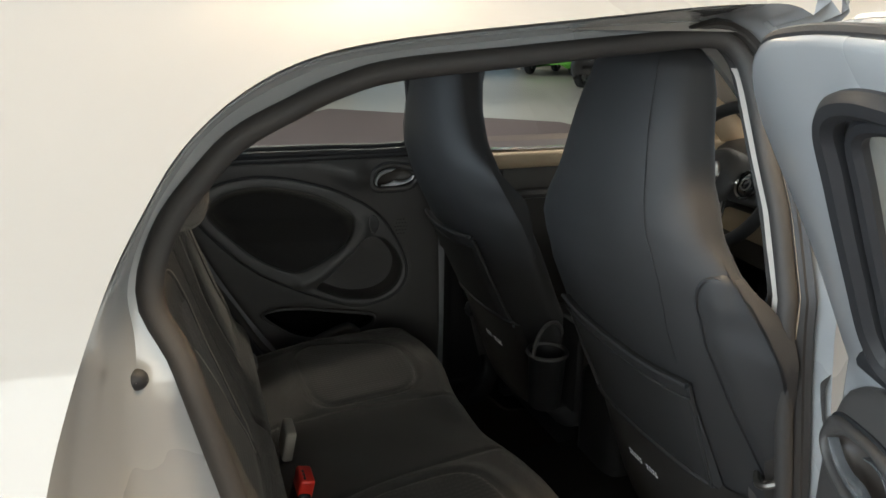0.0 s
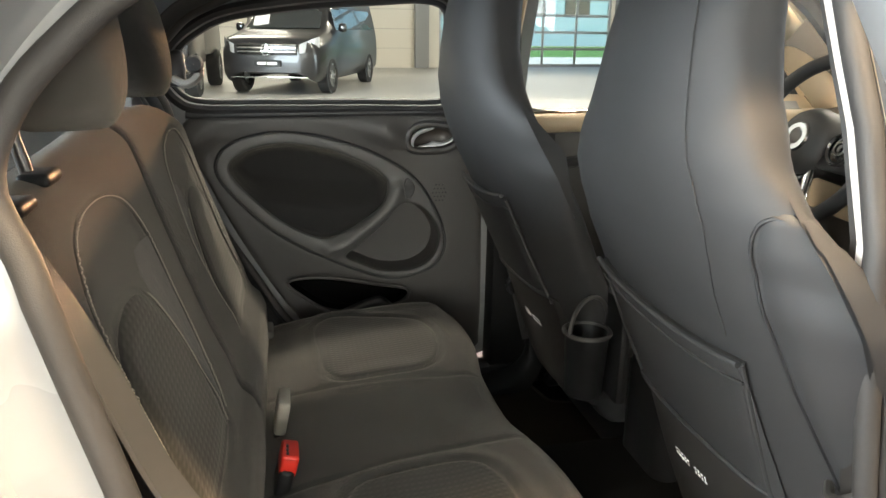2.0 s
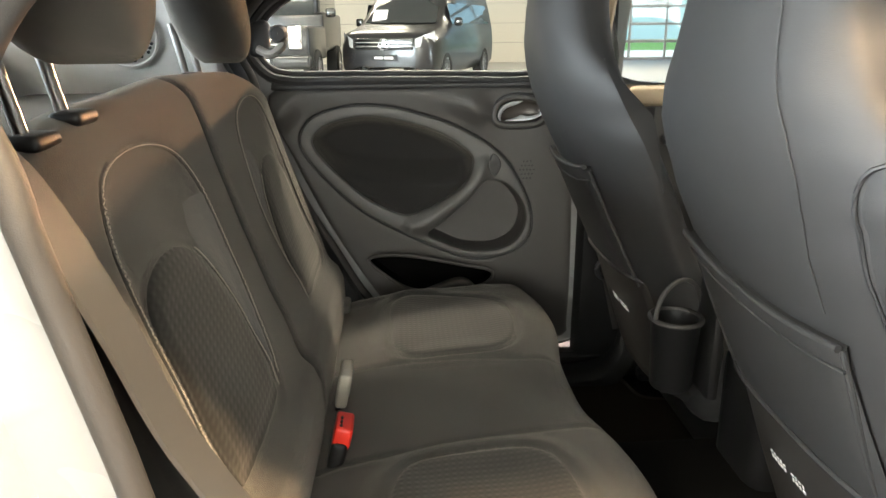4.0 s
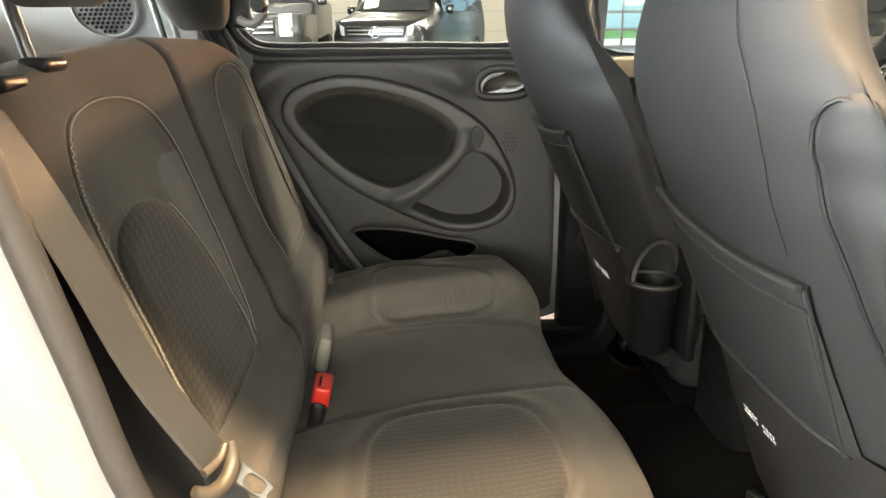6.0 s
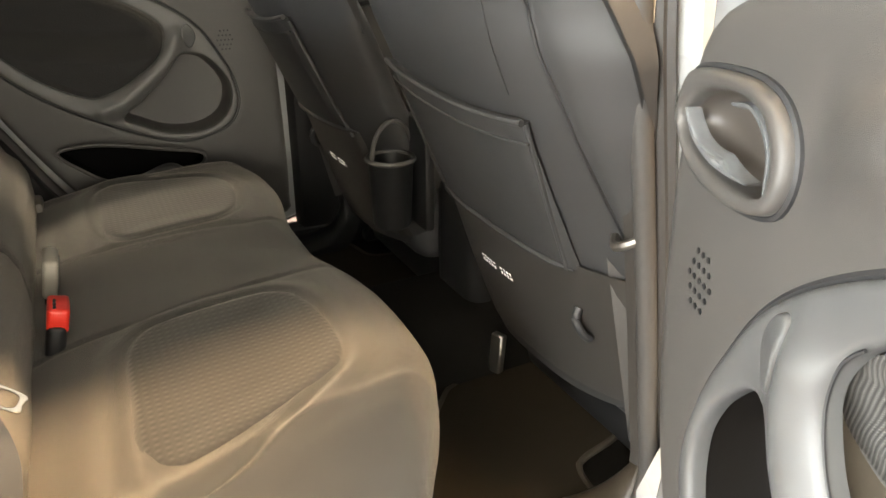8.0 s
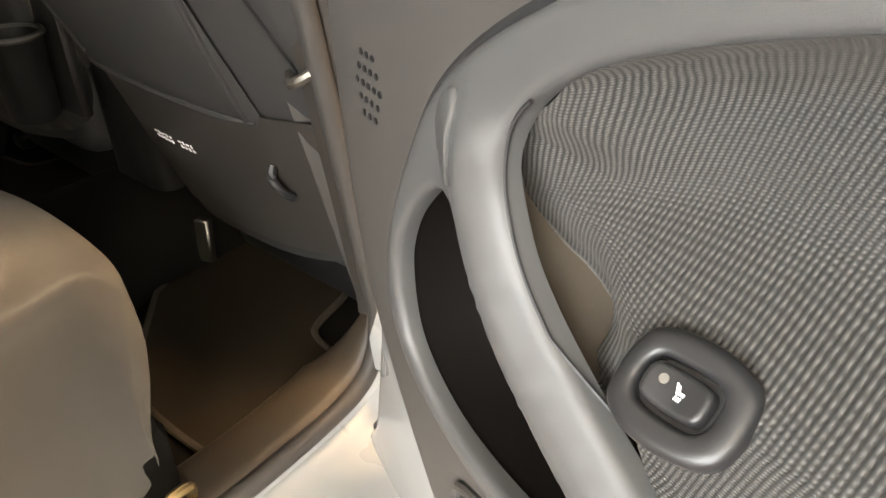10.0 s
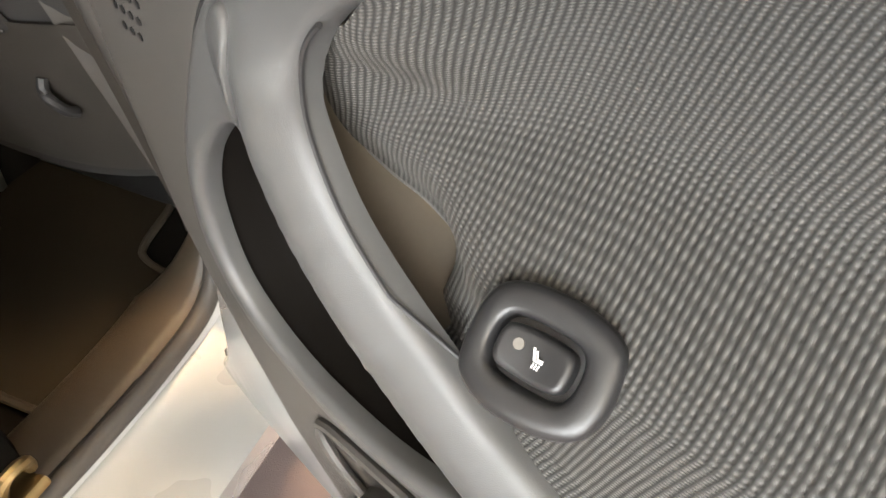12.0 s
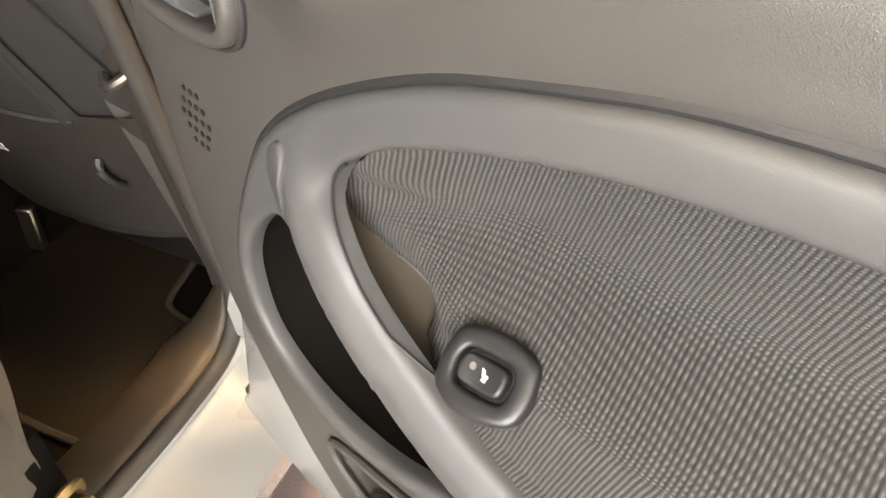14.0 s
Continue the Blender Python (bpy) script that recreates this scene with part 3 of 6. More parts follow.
# ---- the small car: shell ----
SEAL = [(-0.18, 1.297), (-0.30, 1.289), (-0.448, 1.276), (-0.578, 1.264), (-0.64, 1.249), (-0.687, 1.230), (-0.738, 1.206), (-0.771, 1.178), (-0.81, 1.133), (-0.828, 1.078), (-0.806, 1.02), (-0.786, 0.933),
        (-0.765, 0.84), (-0.743, 0.74), (-0.70, 0.63), (-0.62, 0.50), (-0.52, 0.40), (-0.42, 0.345), (-0.30, 0.325), (-0.15, 0.325), (-0.070, 0.345), (-0.040, 0.41), (-0.053, 0.53), (-0.088, 0.75),
        (-0.122, 0.95), (-0.129, 1.06), (-0.132, 1.153), (-0.133, 1.25), (-0.145, 1.282)]
NS = 200
SEAL_LOOP = spline(SEAL, NS)
# the far opening shows farther back along its rear edge
SEAL_FAR = spline([(x - float(np.interp(z, (0.5, 0.63, 0.74, 0.93, 1.2), (0.02, 0.017, 0.035, 0.068, 0.062))) * min(1, max(0, (-0.45 - x) / 0.15)), z) for x, z in SEAL], NS)


def seal_y(z):
    return float(np.interp(z, (0.3, 0.5, 1.0, 1.1, 1.27, 1.32), (0.575, 0.565, 0.56, 0.53, 0.45, 0.425)))


SKIN = spline([(0.2, 0.68), (0.4, 0.72), (0.6, 0.752), (0.75, 0.758), (0.86, 0.742), (0.95, 0.704), (1.03, 0.672), (1.1, 0.648), (1.2, 0.602), (1.3, 0.548), (1.36, 0.512)], 80, False)
SKIN_Z, SKIN_Y = SKIN[:, 0], SKIN[:, 1]


def skin(x, z):
    """The outer skin: from an unrolled place to x, y, z."""
    y = float(np.interp(z, SKIN_Z, SKIN_Y))
    if z > 1.36:
        a = min((z - 1.36) / 0.17, math.pi / 2)
        y, z = 0.512 - 0.17 * (1 - math.cos(a)) - max(0, z - 1.36 - 0.267), 1.36 + 0.15 * math.sin(a)
    if x < -1.1:
        a = min((-1.1 - x) / 0.3, math.pi / 2)
        y, x = y - 0.3 * (1 - math.cos(a)) - max(0, -1.1 - x - 0.471), -1.1 - 0.3 * math.sin(a)
    return x, max(y, 0.0), z


car = thing("small_white_car", pose(0, 0, 0), "white small car body with its rear door open", "car")


# the shut line of the rear door on the outer skin
SHUT = spline([(-0.222, 1.332), (-0.433, 1.313), (-0.607, 1.295), (-0.688, 1.278), (-0.745, 1.251), (-0.79, 1.214), (-0.82, 1.173), (-0.850, 1.122), (-0.880, 1.05), (-0.900, 0.985), (-0.906, 0.92), (-0.892, 0.83), (-0.858, 0.70), (-0.80, 0.57),
               (-0.71, 0.45), (-0.59, 0.35), (-0.44, 0.29), (-0.30, 0.275), (-0.15, 0.275), (-0.03, 0.29), (0.01, 0.38), (-0.005, 0.53), (-0.04, 0.75), (-0.075, 0.95), (-0.085, 1.10), (-0.095, 1.25), (-0.13, 1.325)], 400)


def side_shell(side):
    """The painted body side round the rear door opening."""
    bm = bmesh.new()
    seal = SEAL_LOOP if side < 0 else SEAL_FAR
    c = np.array((-0.48, 0.85))
    ang = np.arctan2(SHUT[:, 1] - c[1], SHUT[:, 0] - c[0])
    rad = np.hypot(SHUT[:, 0] - c[0], SHUT[:, 1] - c[1])
    order = np.argsort(ang)

    def shut_at(q):
        a = math.atan2(q[1] - c[1], q[0] - c[0])
        r = float(np.interp(a, ang[order], rad[order], period=2 * math.pi))
        r = max(r, math.hypot(q[0] - c[0], q[1] - c[1]) + 0.03)
        return c + r * np.array((math.cos(a), math.sin(a)))

    shut = [shut_at(q) for q in seal]

    def post(q, y, z):
        """The door post stands back behind the skin."""
        return min(y, seal_y(z) + 0.040) if q[0] > -0.20 and q[1] > 0.36 and z < 1.322 else y

    rows = []
    for k, a, b in ((0.0, 0.004, 0.0), (0.10, 0.003, 0.0), (0.25, 0.001, 0.0), (0.52, 0.0, 0.02), (0.66, 0.0, 0.16), (0.78, 0.0, 0.45), (0.88, 0.0, 0.75), (0.95, 0.0, 0.92), (0.985, 0.0, 0.975), (1.0, 0.0, 1.0), (1.03, 0.0, 1.0)):
        row = []
        for q, e in zip(seal, shut):
            p = q + (e - q) * k
            p = (min(p[0], q[0] + 0.060), max(p[1], 0.2))
            x, y, z = skin(*p)
            row.append((x, side * post(q, seal_y(z) + a + (y - seal_y(z)) * b, z), z))
        rows.append(row)
    for off in (0.035, 0.06, 0.1, 0.15, 0.22, 0.3, 0.4, 0.52, 0.66, 0.82):
        row = []
        for q, e in zip(seal, shut):
            p = e + (e - c) / np.linalg.norm(e - c) * off
            x, y, z = skin(max(min(p[0], q[0] + 0.060), -1.36), max(p[1], 0.2))
            row.append((x, side * post(q, y, z), z))
        rows.append(row)
    grid_mesh(bm, rows)
    return bm


for side in (-1, 1):
    loop = SEAL_LOOP if side < 0 else SEAL_FAR
    part("body_side", side_shell(side), PAINT, car, "glossy white body side", angle=50)
    path = [(p[0], side * (seal_y(p[1]) + 0.002), p[1]) for p in loop]
    part("door_seal", tube(path, 0.0115, True, 12, 1.0, (0, 1, 0)), RUBBER, car, "dark grey rubber door seal")
    bm = bmesh.new()
    grid_mesh(bm, [[(min(p[0], max(q[0] + 0.012, -0.13)), side * (seal_y(p[1]) + (max(dy, -0.008) if q[0] > -0.17 else dy)), p[1]) for p, q in zip(offset2(loop, off), loop)] for off, dy in ((0.0, -0.004), (0.006, -0.02), (0.02, -0.032), (0.10 if side < 0 else 0.022, -0.045), (0.16 if side < 0 else 0.026, -0.05))])
    part("pillar_trim", bm, PLASTIC_BLACK, car, "black inner pillar trim")
    # broad ribbed seal on the centre post
    post = [i for i in range(NS) if (loop[i][0] > -0.16 and loop[i][1] > 0.40) or (loop[i][0] > -0.27 and loop[i][1] > 1.2)]
    j = next((k for k in range(1, len(post)) if post[k] - post[k - 1] != 1), 0)
    post = post[j:] + post[:j]
    strips = [offset2(loop, off) for off in (-0.004, 0.000, 0.004, 0.007, 0.010, 0.013, 0.016, 0.020, 0.024)]
    bm = bmesh.new()
    full = [min(1.0, max(0.05, (q[0] + 0.27) / 0.09)) if q[1] > 1.2 else 1.0 for q in loop]
    rows = []
    for i in post:
        row = []
        for st, dy in zip(strips, (-0.026, -0.012, 0.000, 0.008, 0.010, 0.017, 0.018, 0.025, 0.016)):
            p = loop[i] + (st[i] - loop[i]) * full[i]
            row.append((p[0], side * (seal_y(p[1]) + dy * full[i]), p[1]))
        rows.append(row)
    grid_mesh(bm, rows, False)
    part("post_seal", bm, POST_RUBBER, car, "grey ribbed seal on the centre post")
    # pale edge of the upper post trim along the seal
    bm = bmesh.new()
    rows = []
    for z in np.linspace(0.957, 1.262, 30):
        x = float(np.interp(z, (0.95, 1.06, 1.153, 1.25, 1.282), (-0.122, -0.129, -0.132, -0.133, -0.145))) - 0.004
        rows.append([(x + dx, side * (seal_y(z) + dy), z) for dx, dy in ((-0.0035, -0.016), (-0.0035, -0.006), (0.000, -0.002), (0.004, -0.006), (0.004, -0.016))])
    grid_mesh(bm, rows, False)
    part("post_trim_edge", bm, PALE_TRIM, car, "pale edge of the post trim")

    # sill trim along the lower edge
    low = [i for i in range(NS) if loop[i][1] < (0.60 if loop[i][0] < -0.13 else 0.44)]
    j = next((k for k in range(1, len(low)) if low[k] - low[k - 1] != 1), 0)
    low = low[j:] + low[:j]
    rows = [offset2(loop, off) for off in (0.012, 0.004, 0.001, 0.003, 0.007, 0.017, 0.05)]
    bm = bmesh.new()
    soft = [min(1.0, (k + 1) / 9, (len(low) - k) / 9) for k in range(len(low))]
    grid_mesh(bm, [[(st[i][0], side * (seal_y(st[i][1]) - 0.012 + (dy + 0.012) * e), st[i][1]) for st, dy in zip(rows, (-0.012, -0.019, -0.03, -0.06, -0.085, -0.098, -0.104))] for i, e in zip(low, soft)], False)
    part("sill_trim", bm, SILL if side < 0 else PLASTIC_BLACK, car, "satin brown plastic sill trim" if side < 0 else "black plastic sill trim")
    if side > 0:
        part("sill", rbox(1.5, 0.05, 0.16, 0.01, 1), PLASTIC_BLACK, car, "black inner sill", m=pose(0.15, 0.572, 0.27))

# door stop buffer on the jamb
bm = lathe([(0.010, 0), (0.010, 0.003), (0.0075, 0.007), (0.004, 0.0085), (0.0005, 0.0085)], 20)
part("buffer", bm, BLACK_RUBBER, car, "black rubber door buffer", m=pose(-0.845, -0.556, 1.012, 90, 0, 0))

# roof, headliner, floor, tail
bm = bmesh.new()
grid_mesh(bm, [[(x, y, 1.508 + 0.03 * (1 - (y / 0.36) ** 2) - 0.02 * ((x + 0.2) / 1.0) ** 2) for y in np.linspace(-0.36, 0.36, 13)] for x in np.linspace(-1.35, 0.75, 13)], False)
part("roof", bm, PAINT, car, "white roof skin")
bm = bmesh.new()
grid_mesh(bm, [[(x, y, 1.375 - 0.07 * abs(y / 0.45) ** 4 - 0.06 * max(0, abs(x + 0.2) - 0.7) ** 2) for y in np.linspace(-0.45, 0.45, 17)] for x in np.linspace(-1.3, 0.62, 17)], False)
part("headliner", bm, LINER, car, "light cloth headliner")
part("floor_pan", rbox(2.2, 1.12, 0.02, 0), CARPET, car, "dark floor carpet", smooth=False, m=pose(0.15, 0, 0.275))
bm = bmesh.new()
prof = spline([(-0.16, 0.285), (-0.13, 0.36), (-0.08, 0.395), (0, 0.40), (0.08, 0.395), (0.13, 0.36), (0.16, 0.285)], 20, False)
grid_mesh(bm, [[(x, p[0], p[1]) for p in prof] for x in np.linspace(-0.2, 1.0, 6)], False)
part("tunnel", bm, CARPET, car, "dark carpeted centre tunnel")
part("seat_riser", rbox(0.5, 1.06, 0.16, 0.03, 2), CARPET, car, m=pose(-0.54, 0, 0.35))
part("bulkhead", rbox(0.03, 1.1, 0.72, 0.01, 1), CARPET, car, m=pose(-0.98, 0, 0.64))
part("firewall", rbox(0.04, 1.2, 0.75, 0.01, 1), PLASTIC_BLACK, car, m=pose(1.15, 0, 0.6))
part("parcel_shelf", rbox(0.36, 1.1, 0.02, 0.008, 2), PLASTIC, car, "dark parcel shelf", m=pose(-1.14, 0, 0.985))
# tailgate with window
bm = plate(spline([(-0.62, 0.4), (0, 0.38), (0.62, 0.4), (0.60, 1.0), (0.52, 1.44), (0, 1.47), (-0.52, 1.44), (-0.60, 1.0)], 48), [spline([(-0.46, 1.10), (0, 1.07), (0.46, 1.10), (0.47, 1.2), (0.42, 1.33), (0, 1.35), (-0.42, 1.33), (-0.47, 1.2)], 48)], lambda u, v: 0, 0.04, 0.012)
part("tailgate", bm, GREY_TRIM, car, "light grey inner tailgate trim", m=pose(-1.36, 0, 0, 0, 0, -90) @ pose(0, 0, 0, 0, 0, 0))
p = part("rear_window", rbox(0.006, 0.92, 0.3, 0), TINT, car, smooth=False, m=pose(-1.37, 0, 1.21))
p.visible_shadow = False
for side in (-1, 1):
    bm = bmesh.new()
    grid_mesh(bm, [[(x, side * (0.535 - 0.115 * k - 0.05 * max(0, -1.1 - x)), 0.985 + 0.36 * k) for x in np.linspace(-1.36, -0.93, 14)] for k in np.linspace(0, 1, 8)], False)
    part("rear_pillar_trim", bm, GREY_TRIM, car, "light grey rear pillar trim")
    # perforated loudspeaker field
    bm = bmesh.new()
    for i in range(-6, 7):
        for j in range(-6, 7):
            px, pz = i * 0.0100 + (j % 2) * 0.0050, j * 0.0087
            if px * px + pz * pz < 0.0031:
                bm2 = cyl(0.0031, 0.0031, 0.004, 8, bm, Matrix.Translation((px, pz, 0)))
    tagged(part("speaker_grille", bm, PLASTIC_BLACK, car, "dark perforated loudspeaker field", smooth=False, m=pose(-1.10, side * 0.490, 1.11, 107.7 * side, 0, 0)), kind="stuff")
    bm = lathe([(0.066, 0), (0.066, 0.004), (0.062, 0.005), (0.060, 0.0)], 40)
    part("speaker_rim", bm, GREY_TRIM, car, m=pose(-1.10, side * 0.491, 1.11, 107.7 * side, 0, 0))

# bonnet, wings and wheels
bm = bmesh.new()
grid_mesh(bm, [[(1.08 + 0.62 * math.sin(k * math.pi / 2), y * (1 - 0.12 * k * k), 0.985 - 0.06 * (y / 0.66) ** 2 - 0.55 * (1 - math.cos(k * math.pi / 2)) ** 1.4) for y in np.linspace(-0.68, 0.68, 17)] for k in np.linspace(0, 1, 16)], False)
part("bonnet", bm, PAINT, car, "white bonnet and nose")
for side in (-1, 1):
    bm = bmesh.new()
    grid_mesh(bm, [[(1.04 + 0.60 * k, side * (skin(0, z)[1] - 0.05 * k * k), z) for z in np.linspace(0.30, 0.93, 12)] for k in np.linspace(0, 1, 8)], False)
    part("front_wing", bm, PAINT, car, "white front wing")
for side in (-1, 1):
    for wx in (-1.10, 1.38):
        tyre = part("tyre", lathe([(0.19, -0.09), (0.28, -0.095), (0.30, -0.07), (0.303, 0.0), (0.30, 0.07), (0.28, 0.095), (0.19, 0.09)], 40), TYRE, car, "black tyre", m=pose(wx, side * 0.665, 0.303, 90, 0, 0))
        part("rim", lathe([(0.001, 0.05), (0.05, 0.055), (0.06, 0.03), (0.16, 0.05), (0.19, 0.085), (0.195, 0.0)], 40), RIM, tyre, "silver alloy rim", m=pose(0, 0, 0, 0 if side < 0 else 180, 0, 0))

# front: dashboard, windscreen, pillars, front doors
dash = thing("dashboard", pose(0, 0, 0), "dark dashboard with beige band", "dashboard")
prof = spline([(0.62, 0.70), (0.585, 0.84), (0.60, 0.93), (0.66, 0.985), (0.80, 1.0), (1.05, 0.985), (1.12, 0.95)], 24, False)
bm = bmesh.new()
grid_mesh(bm, [[(p[0] + 0.10 * (y / 0.62) ** 2, y, p[1]) for p in prof] for y in np.linspace(-0.62, 0.62, 21)], False)
part("dash_top", bm, PLASTIC, dash, "dark grained dashboard top")
bm = bmesh.new()
grid_mesh(bm, [[(0.612 - 0.012 + 0.10 * (y / 0.62) ** 2 + dx, y, z) for dx, z in ((0.012, 0.77), (-0.02, 0.78), (-0.022, 0.87), (0.0, 0.905))] for y in np.linspace(-0.6, 0.6, 21)], False)
part("dash_band", bm, BEIGE, dash, "beige textile dashboard band")
bm = lathe([(0.001, 0.0), (0.075, 0.0), (0.085, -0.012), (0.088, -0.06), (0.08, -0.14)], 28)
part("instrument_pod", bm, PLASTIC_BLACK, dash, "round black instrument pod", m=pose(0.66, 0.27, 1.0, 0, -70, 0))
bm = lathe([(0.078, 0.002), (0.084, 0.004), (0.086, -0.004)], 28)
part("pod_ring", bm, CHROME, dash, m=pose(0.66, 0.27, 1.0, 0, -70, 0))
bm = lathe([(0.001, 0), (0.04, 0.002), (0.045, -0.004), (0.045, -0.05)], 24)
part("rev_counter", bm, GLOSS_BLACK, dash, "small round dial on the dashboard", m=pose(0.64, 0.06, 1.075, 0, -75, 0))
part("rev_counter_ring", lathe([(0.040, 0.004), (0.046, 0.006), (0.049, -0.004), (0.049, -0.04)], 24), CHROME, dash, m=pose(0.64, 0.06, 1.075, 0, -75, 0))
for y in (-0.5, 0.5, -0.12):
    part("air_vent", lathe([(0.03, 0.0), (0.048, 0.008), (0.052, 0.0), (0.05, -0.03)], 24), CHROME, dash, m=pose(0.60 + 0.10 * (y / 0.62) ** 2, y, 0.93, 0, -80, 0))

for side in (-1, 1):
    path = spline([(1.02, side * 0.61, 0.83), (0.9, side * 0.60, 0.935), (0.755, side * 0.58, 1.06), (0.625, side * 0.565, 1.175), (0.5, side * 0.545, 1.28), (0.40, side * 0.52, 1.345)], 24, False)
    for nm, out, wid, material, lab in (("front_pillar", 0.0, 0.056, BEIGE, "beige front pillar trim"), ("front_pillar_skin", 0.05, 0.062, PAINT, "white front pillar skin")):
        bm = bmesh.new()
        grid_mesh(bm, [[(q[0] + 0.66 * k * wid, q[1] + side * (out - (0.022 if out == 0 else -0.022) * (1 - k * k) + 0.012 * k), q[2] + 0.75 * k * wid) for k in np.linspace(-1, 1, 11)] for q in path], False)
        part(nm, bm, material, car, lab)
p = bmesh.new()
grid_mesh(p, [[(1.16 - 0.62 * k - 0.08 * (y / 0.6) ** 2, y * (1 - 0.08 * k), 0.97 + 0.41 * k) for y in np.linspace(-0.6, 0.6, 9)] for k in np.linspace(0, 1, 6)], False)
p = part("windscreen", p, GLASS, car, "clear windscreen")
p.visible_shadow = False
for side in (-1, 1):
    for nm, z0, z1, material, lab in (("centre_post", 0.34, 0.945, PLASTIC_BLACK, "dark lower centre post trim"), ("centre_post_top", 0.95, 1.29, BEIGE, "beige upper centre post trim")):
        bm = bmesh.new()
        rows = []
        for z in np.linspace(z0, z1, 20):
            x = float(np.interp(z, (0.3, 0.41, 0.53, 0.75, 0.95, 1.29), (-0.042, -0.038, -0.051, -0.086, -0.119, -0.131))) + 0.004
            if side > 0:
                x = min(x, -0.146)
            y = seal_y(z)
            rows.append([(x + dx, side * (y + dy), z) for dx, dy in ((0.0, 0.012), (0.002, -0.008), (0.010, -0.022), (0.03 if side > 0 and z0 > 0.9 else 0.10, -0.024), (((0.04 if z0 > 0.9 else 0.16) if side > 0 else 0.115), -0.005))])
        grid_mesh(bm, rows, False)
        part(nm, bm, material, car, lab)


def front_door(side):
    d = thing("front_door", pose(0, side * 0.62, 0), "closed white front door with beige sill", "car door", "front doors")
    out = [(-0.02, 0.34), (0.9, 0.34), (1.05, 0.5), (1.08, 0.95), (1.0, 1.03), (0.62, 1.30), (0.45, 1.34)] + ([(-0.06, 1.34), (-0.055, 1.2), (-0.03, 0.95), (0.01, 0.6)] if side < 0 else [(-0.17, 1.34), (-0.14, 1.2), (-0.06, 0.95), (0.0, 0.6)])
    edge = [(-0.03, 1.295), (-0.028, 1.2), (0.0, 1.05)] if side < 0 else [(-0.12, 1.295), (-0.115, 1.2), (-0.07, 1.05)]
    win = spline([(0.02 if side < 0 else -0.02, 1.0), (0.4, 0.995), (0.85, 0.99), (0.92, 1.0), (0.84, 1.07), (0.60, 1.24), (0.46, 1.285), (0.1, 1.30)] + edge, 48)
    part("door_shell", flip(plate(spline(out, 72), [win], lambda u, v: 0.02 - 0.42 * max(0, v - 0.98), 0.05, 0.01), side), PAINT, d, "white door shell")
    low = [(-0.0, 0.36), (0.5, 0.35), (0.95, 0.38), (1.0, 0.7), (0.98, 0.95), (0.5, 0.955), (-0.05, 0.955), (-0.03, 0.7)]
    part("door_trim", flip(plate(spline(low, 64), [], lambda u, v: 0.040, 0.02, 0.02), -side), PLASTIC, d, "dark grained door trim")
    part("door_sill_trim", rbox(1.0, 0.085, 0.045, 0.018, 3), BEIGE, d, "beige door top", m=pose(0.45, -side * 0.025, 0.968))
    q = part("door_glass", flip(plate(offset2(win, 0.006), [], lambda u, v: -0.005 - 0.42 * max(0, v - 0.98), 0.004, 0.0), side), GLASS, d, smooth=False)
    q.visible_shadow = False
    part("grab_bar", tube(spline([(0.05, -side * 0.05, 0.87), (0.1, -side * 0.085, 0.88), (0.35, -side * 0.085, 0.88), (0.42, -side * 0.05, 0.87)], 16, False), 0.014), RING_GREY, d)
    return d


for side in (-1, 1):
    front_door(side)

# ---- rear doors ----
RING = spline([(0.718, 0.868), (0.69, 0.928), (0.598, 0.955), (0.51, 0.950), (0.44, 0.933), (0.376, 0.911), (0.302, 0.871), (0.252, 0.829), (0.220, 0.779), (0.194, 0.722), (0.186, 0.665), (0.208, 0.620), (0.257, 0.596), (0.34, 0.592), (0.478, 0.650), (0.586, 0.714), (0.665, 0.79)], 110)
BOWL = spline([(0.69, 0.872), (0.655, 0.913), (0.575, 0.930), (0.50, 0.922), (0.43, 0.902), (0.37, 0.873), (0.334, 0.845), (0.327, 0.825), (0.334, 0.792), (0.354, 0.765), (0.392, 0.738), (0.435, 0.714), (0.49, 0.702), (0.572, 0.742), (0.641, 0.805)], 110)
SLOT = spline([(0.262, 0.776), (0.238, 0.762), (0.212, 0.730), (0.199, 0.690), (0.217, 0.638), (0.270, 0.609), (0.345, 0.611), (0.405, 0.636), (0.432, 0.654), (0.390, 0.688), (0.338, 0.735), (0.302, 0.776)], 80)
SLOT_OPEN = spline([(0.256, 0.776), (0.238, 0.762), (0.214, 0.730), (0.203, 0.690), (0.217, 0.638), (0.270, 0.609), (0.345, 0.611), (0.405, 0.636), (0.432, 0.652), (0.400, 0.668), (0.356, 0.688), (0.318, 0.712), (0.288, 0.744), (0.272, 0.774)], 80)
BAR = spline([(0.304, 0.815), (0.314, 0.785), (0.345, 0.750), (0.390, 0.715), (0.43, 0.685), (0.47, 0.672)], 40, False)
BOWL_OPEN = spline([(0.69, 0.872), (0.655, 0.913), (0.575, 0.930), (0.50, 0.922), (0.43, 0.903), (0.366, 0.876), (0.328, 0.848), (0.318, 0.822), (0.323, 0.795), (0.341, 0.767), (0.378, 0.739), (0.43, 0.712), (0.49, 0.702), (0.572, 0.742), (0.641, 0.805)], 110)
BAR_OPEN = spline([(0.298, 0.822), (0.300, 0.790), (0.318, 0.755), (0.352, 0.724), (0.40, 0.696), (0.46, 0.672)], 40, False)
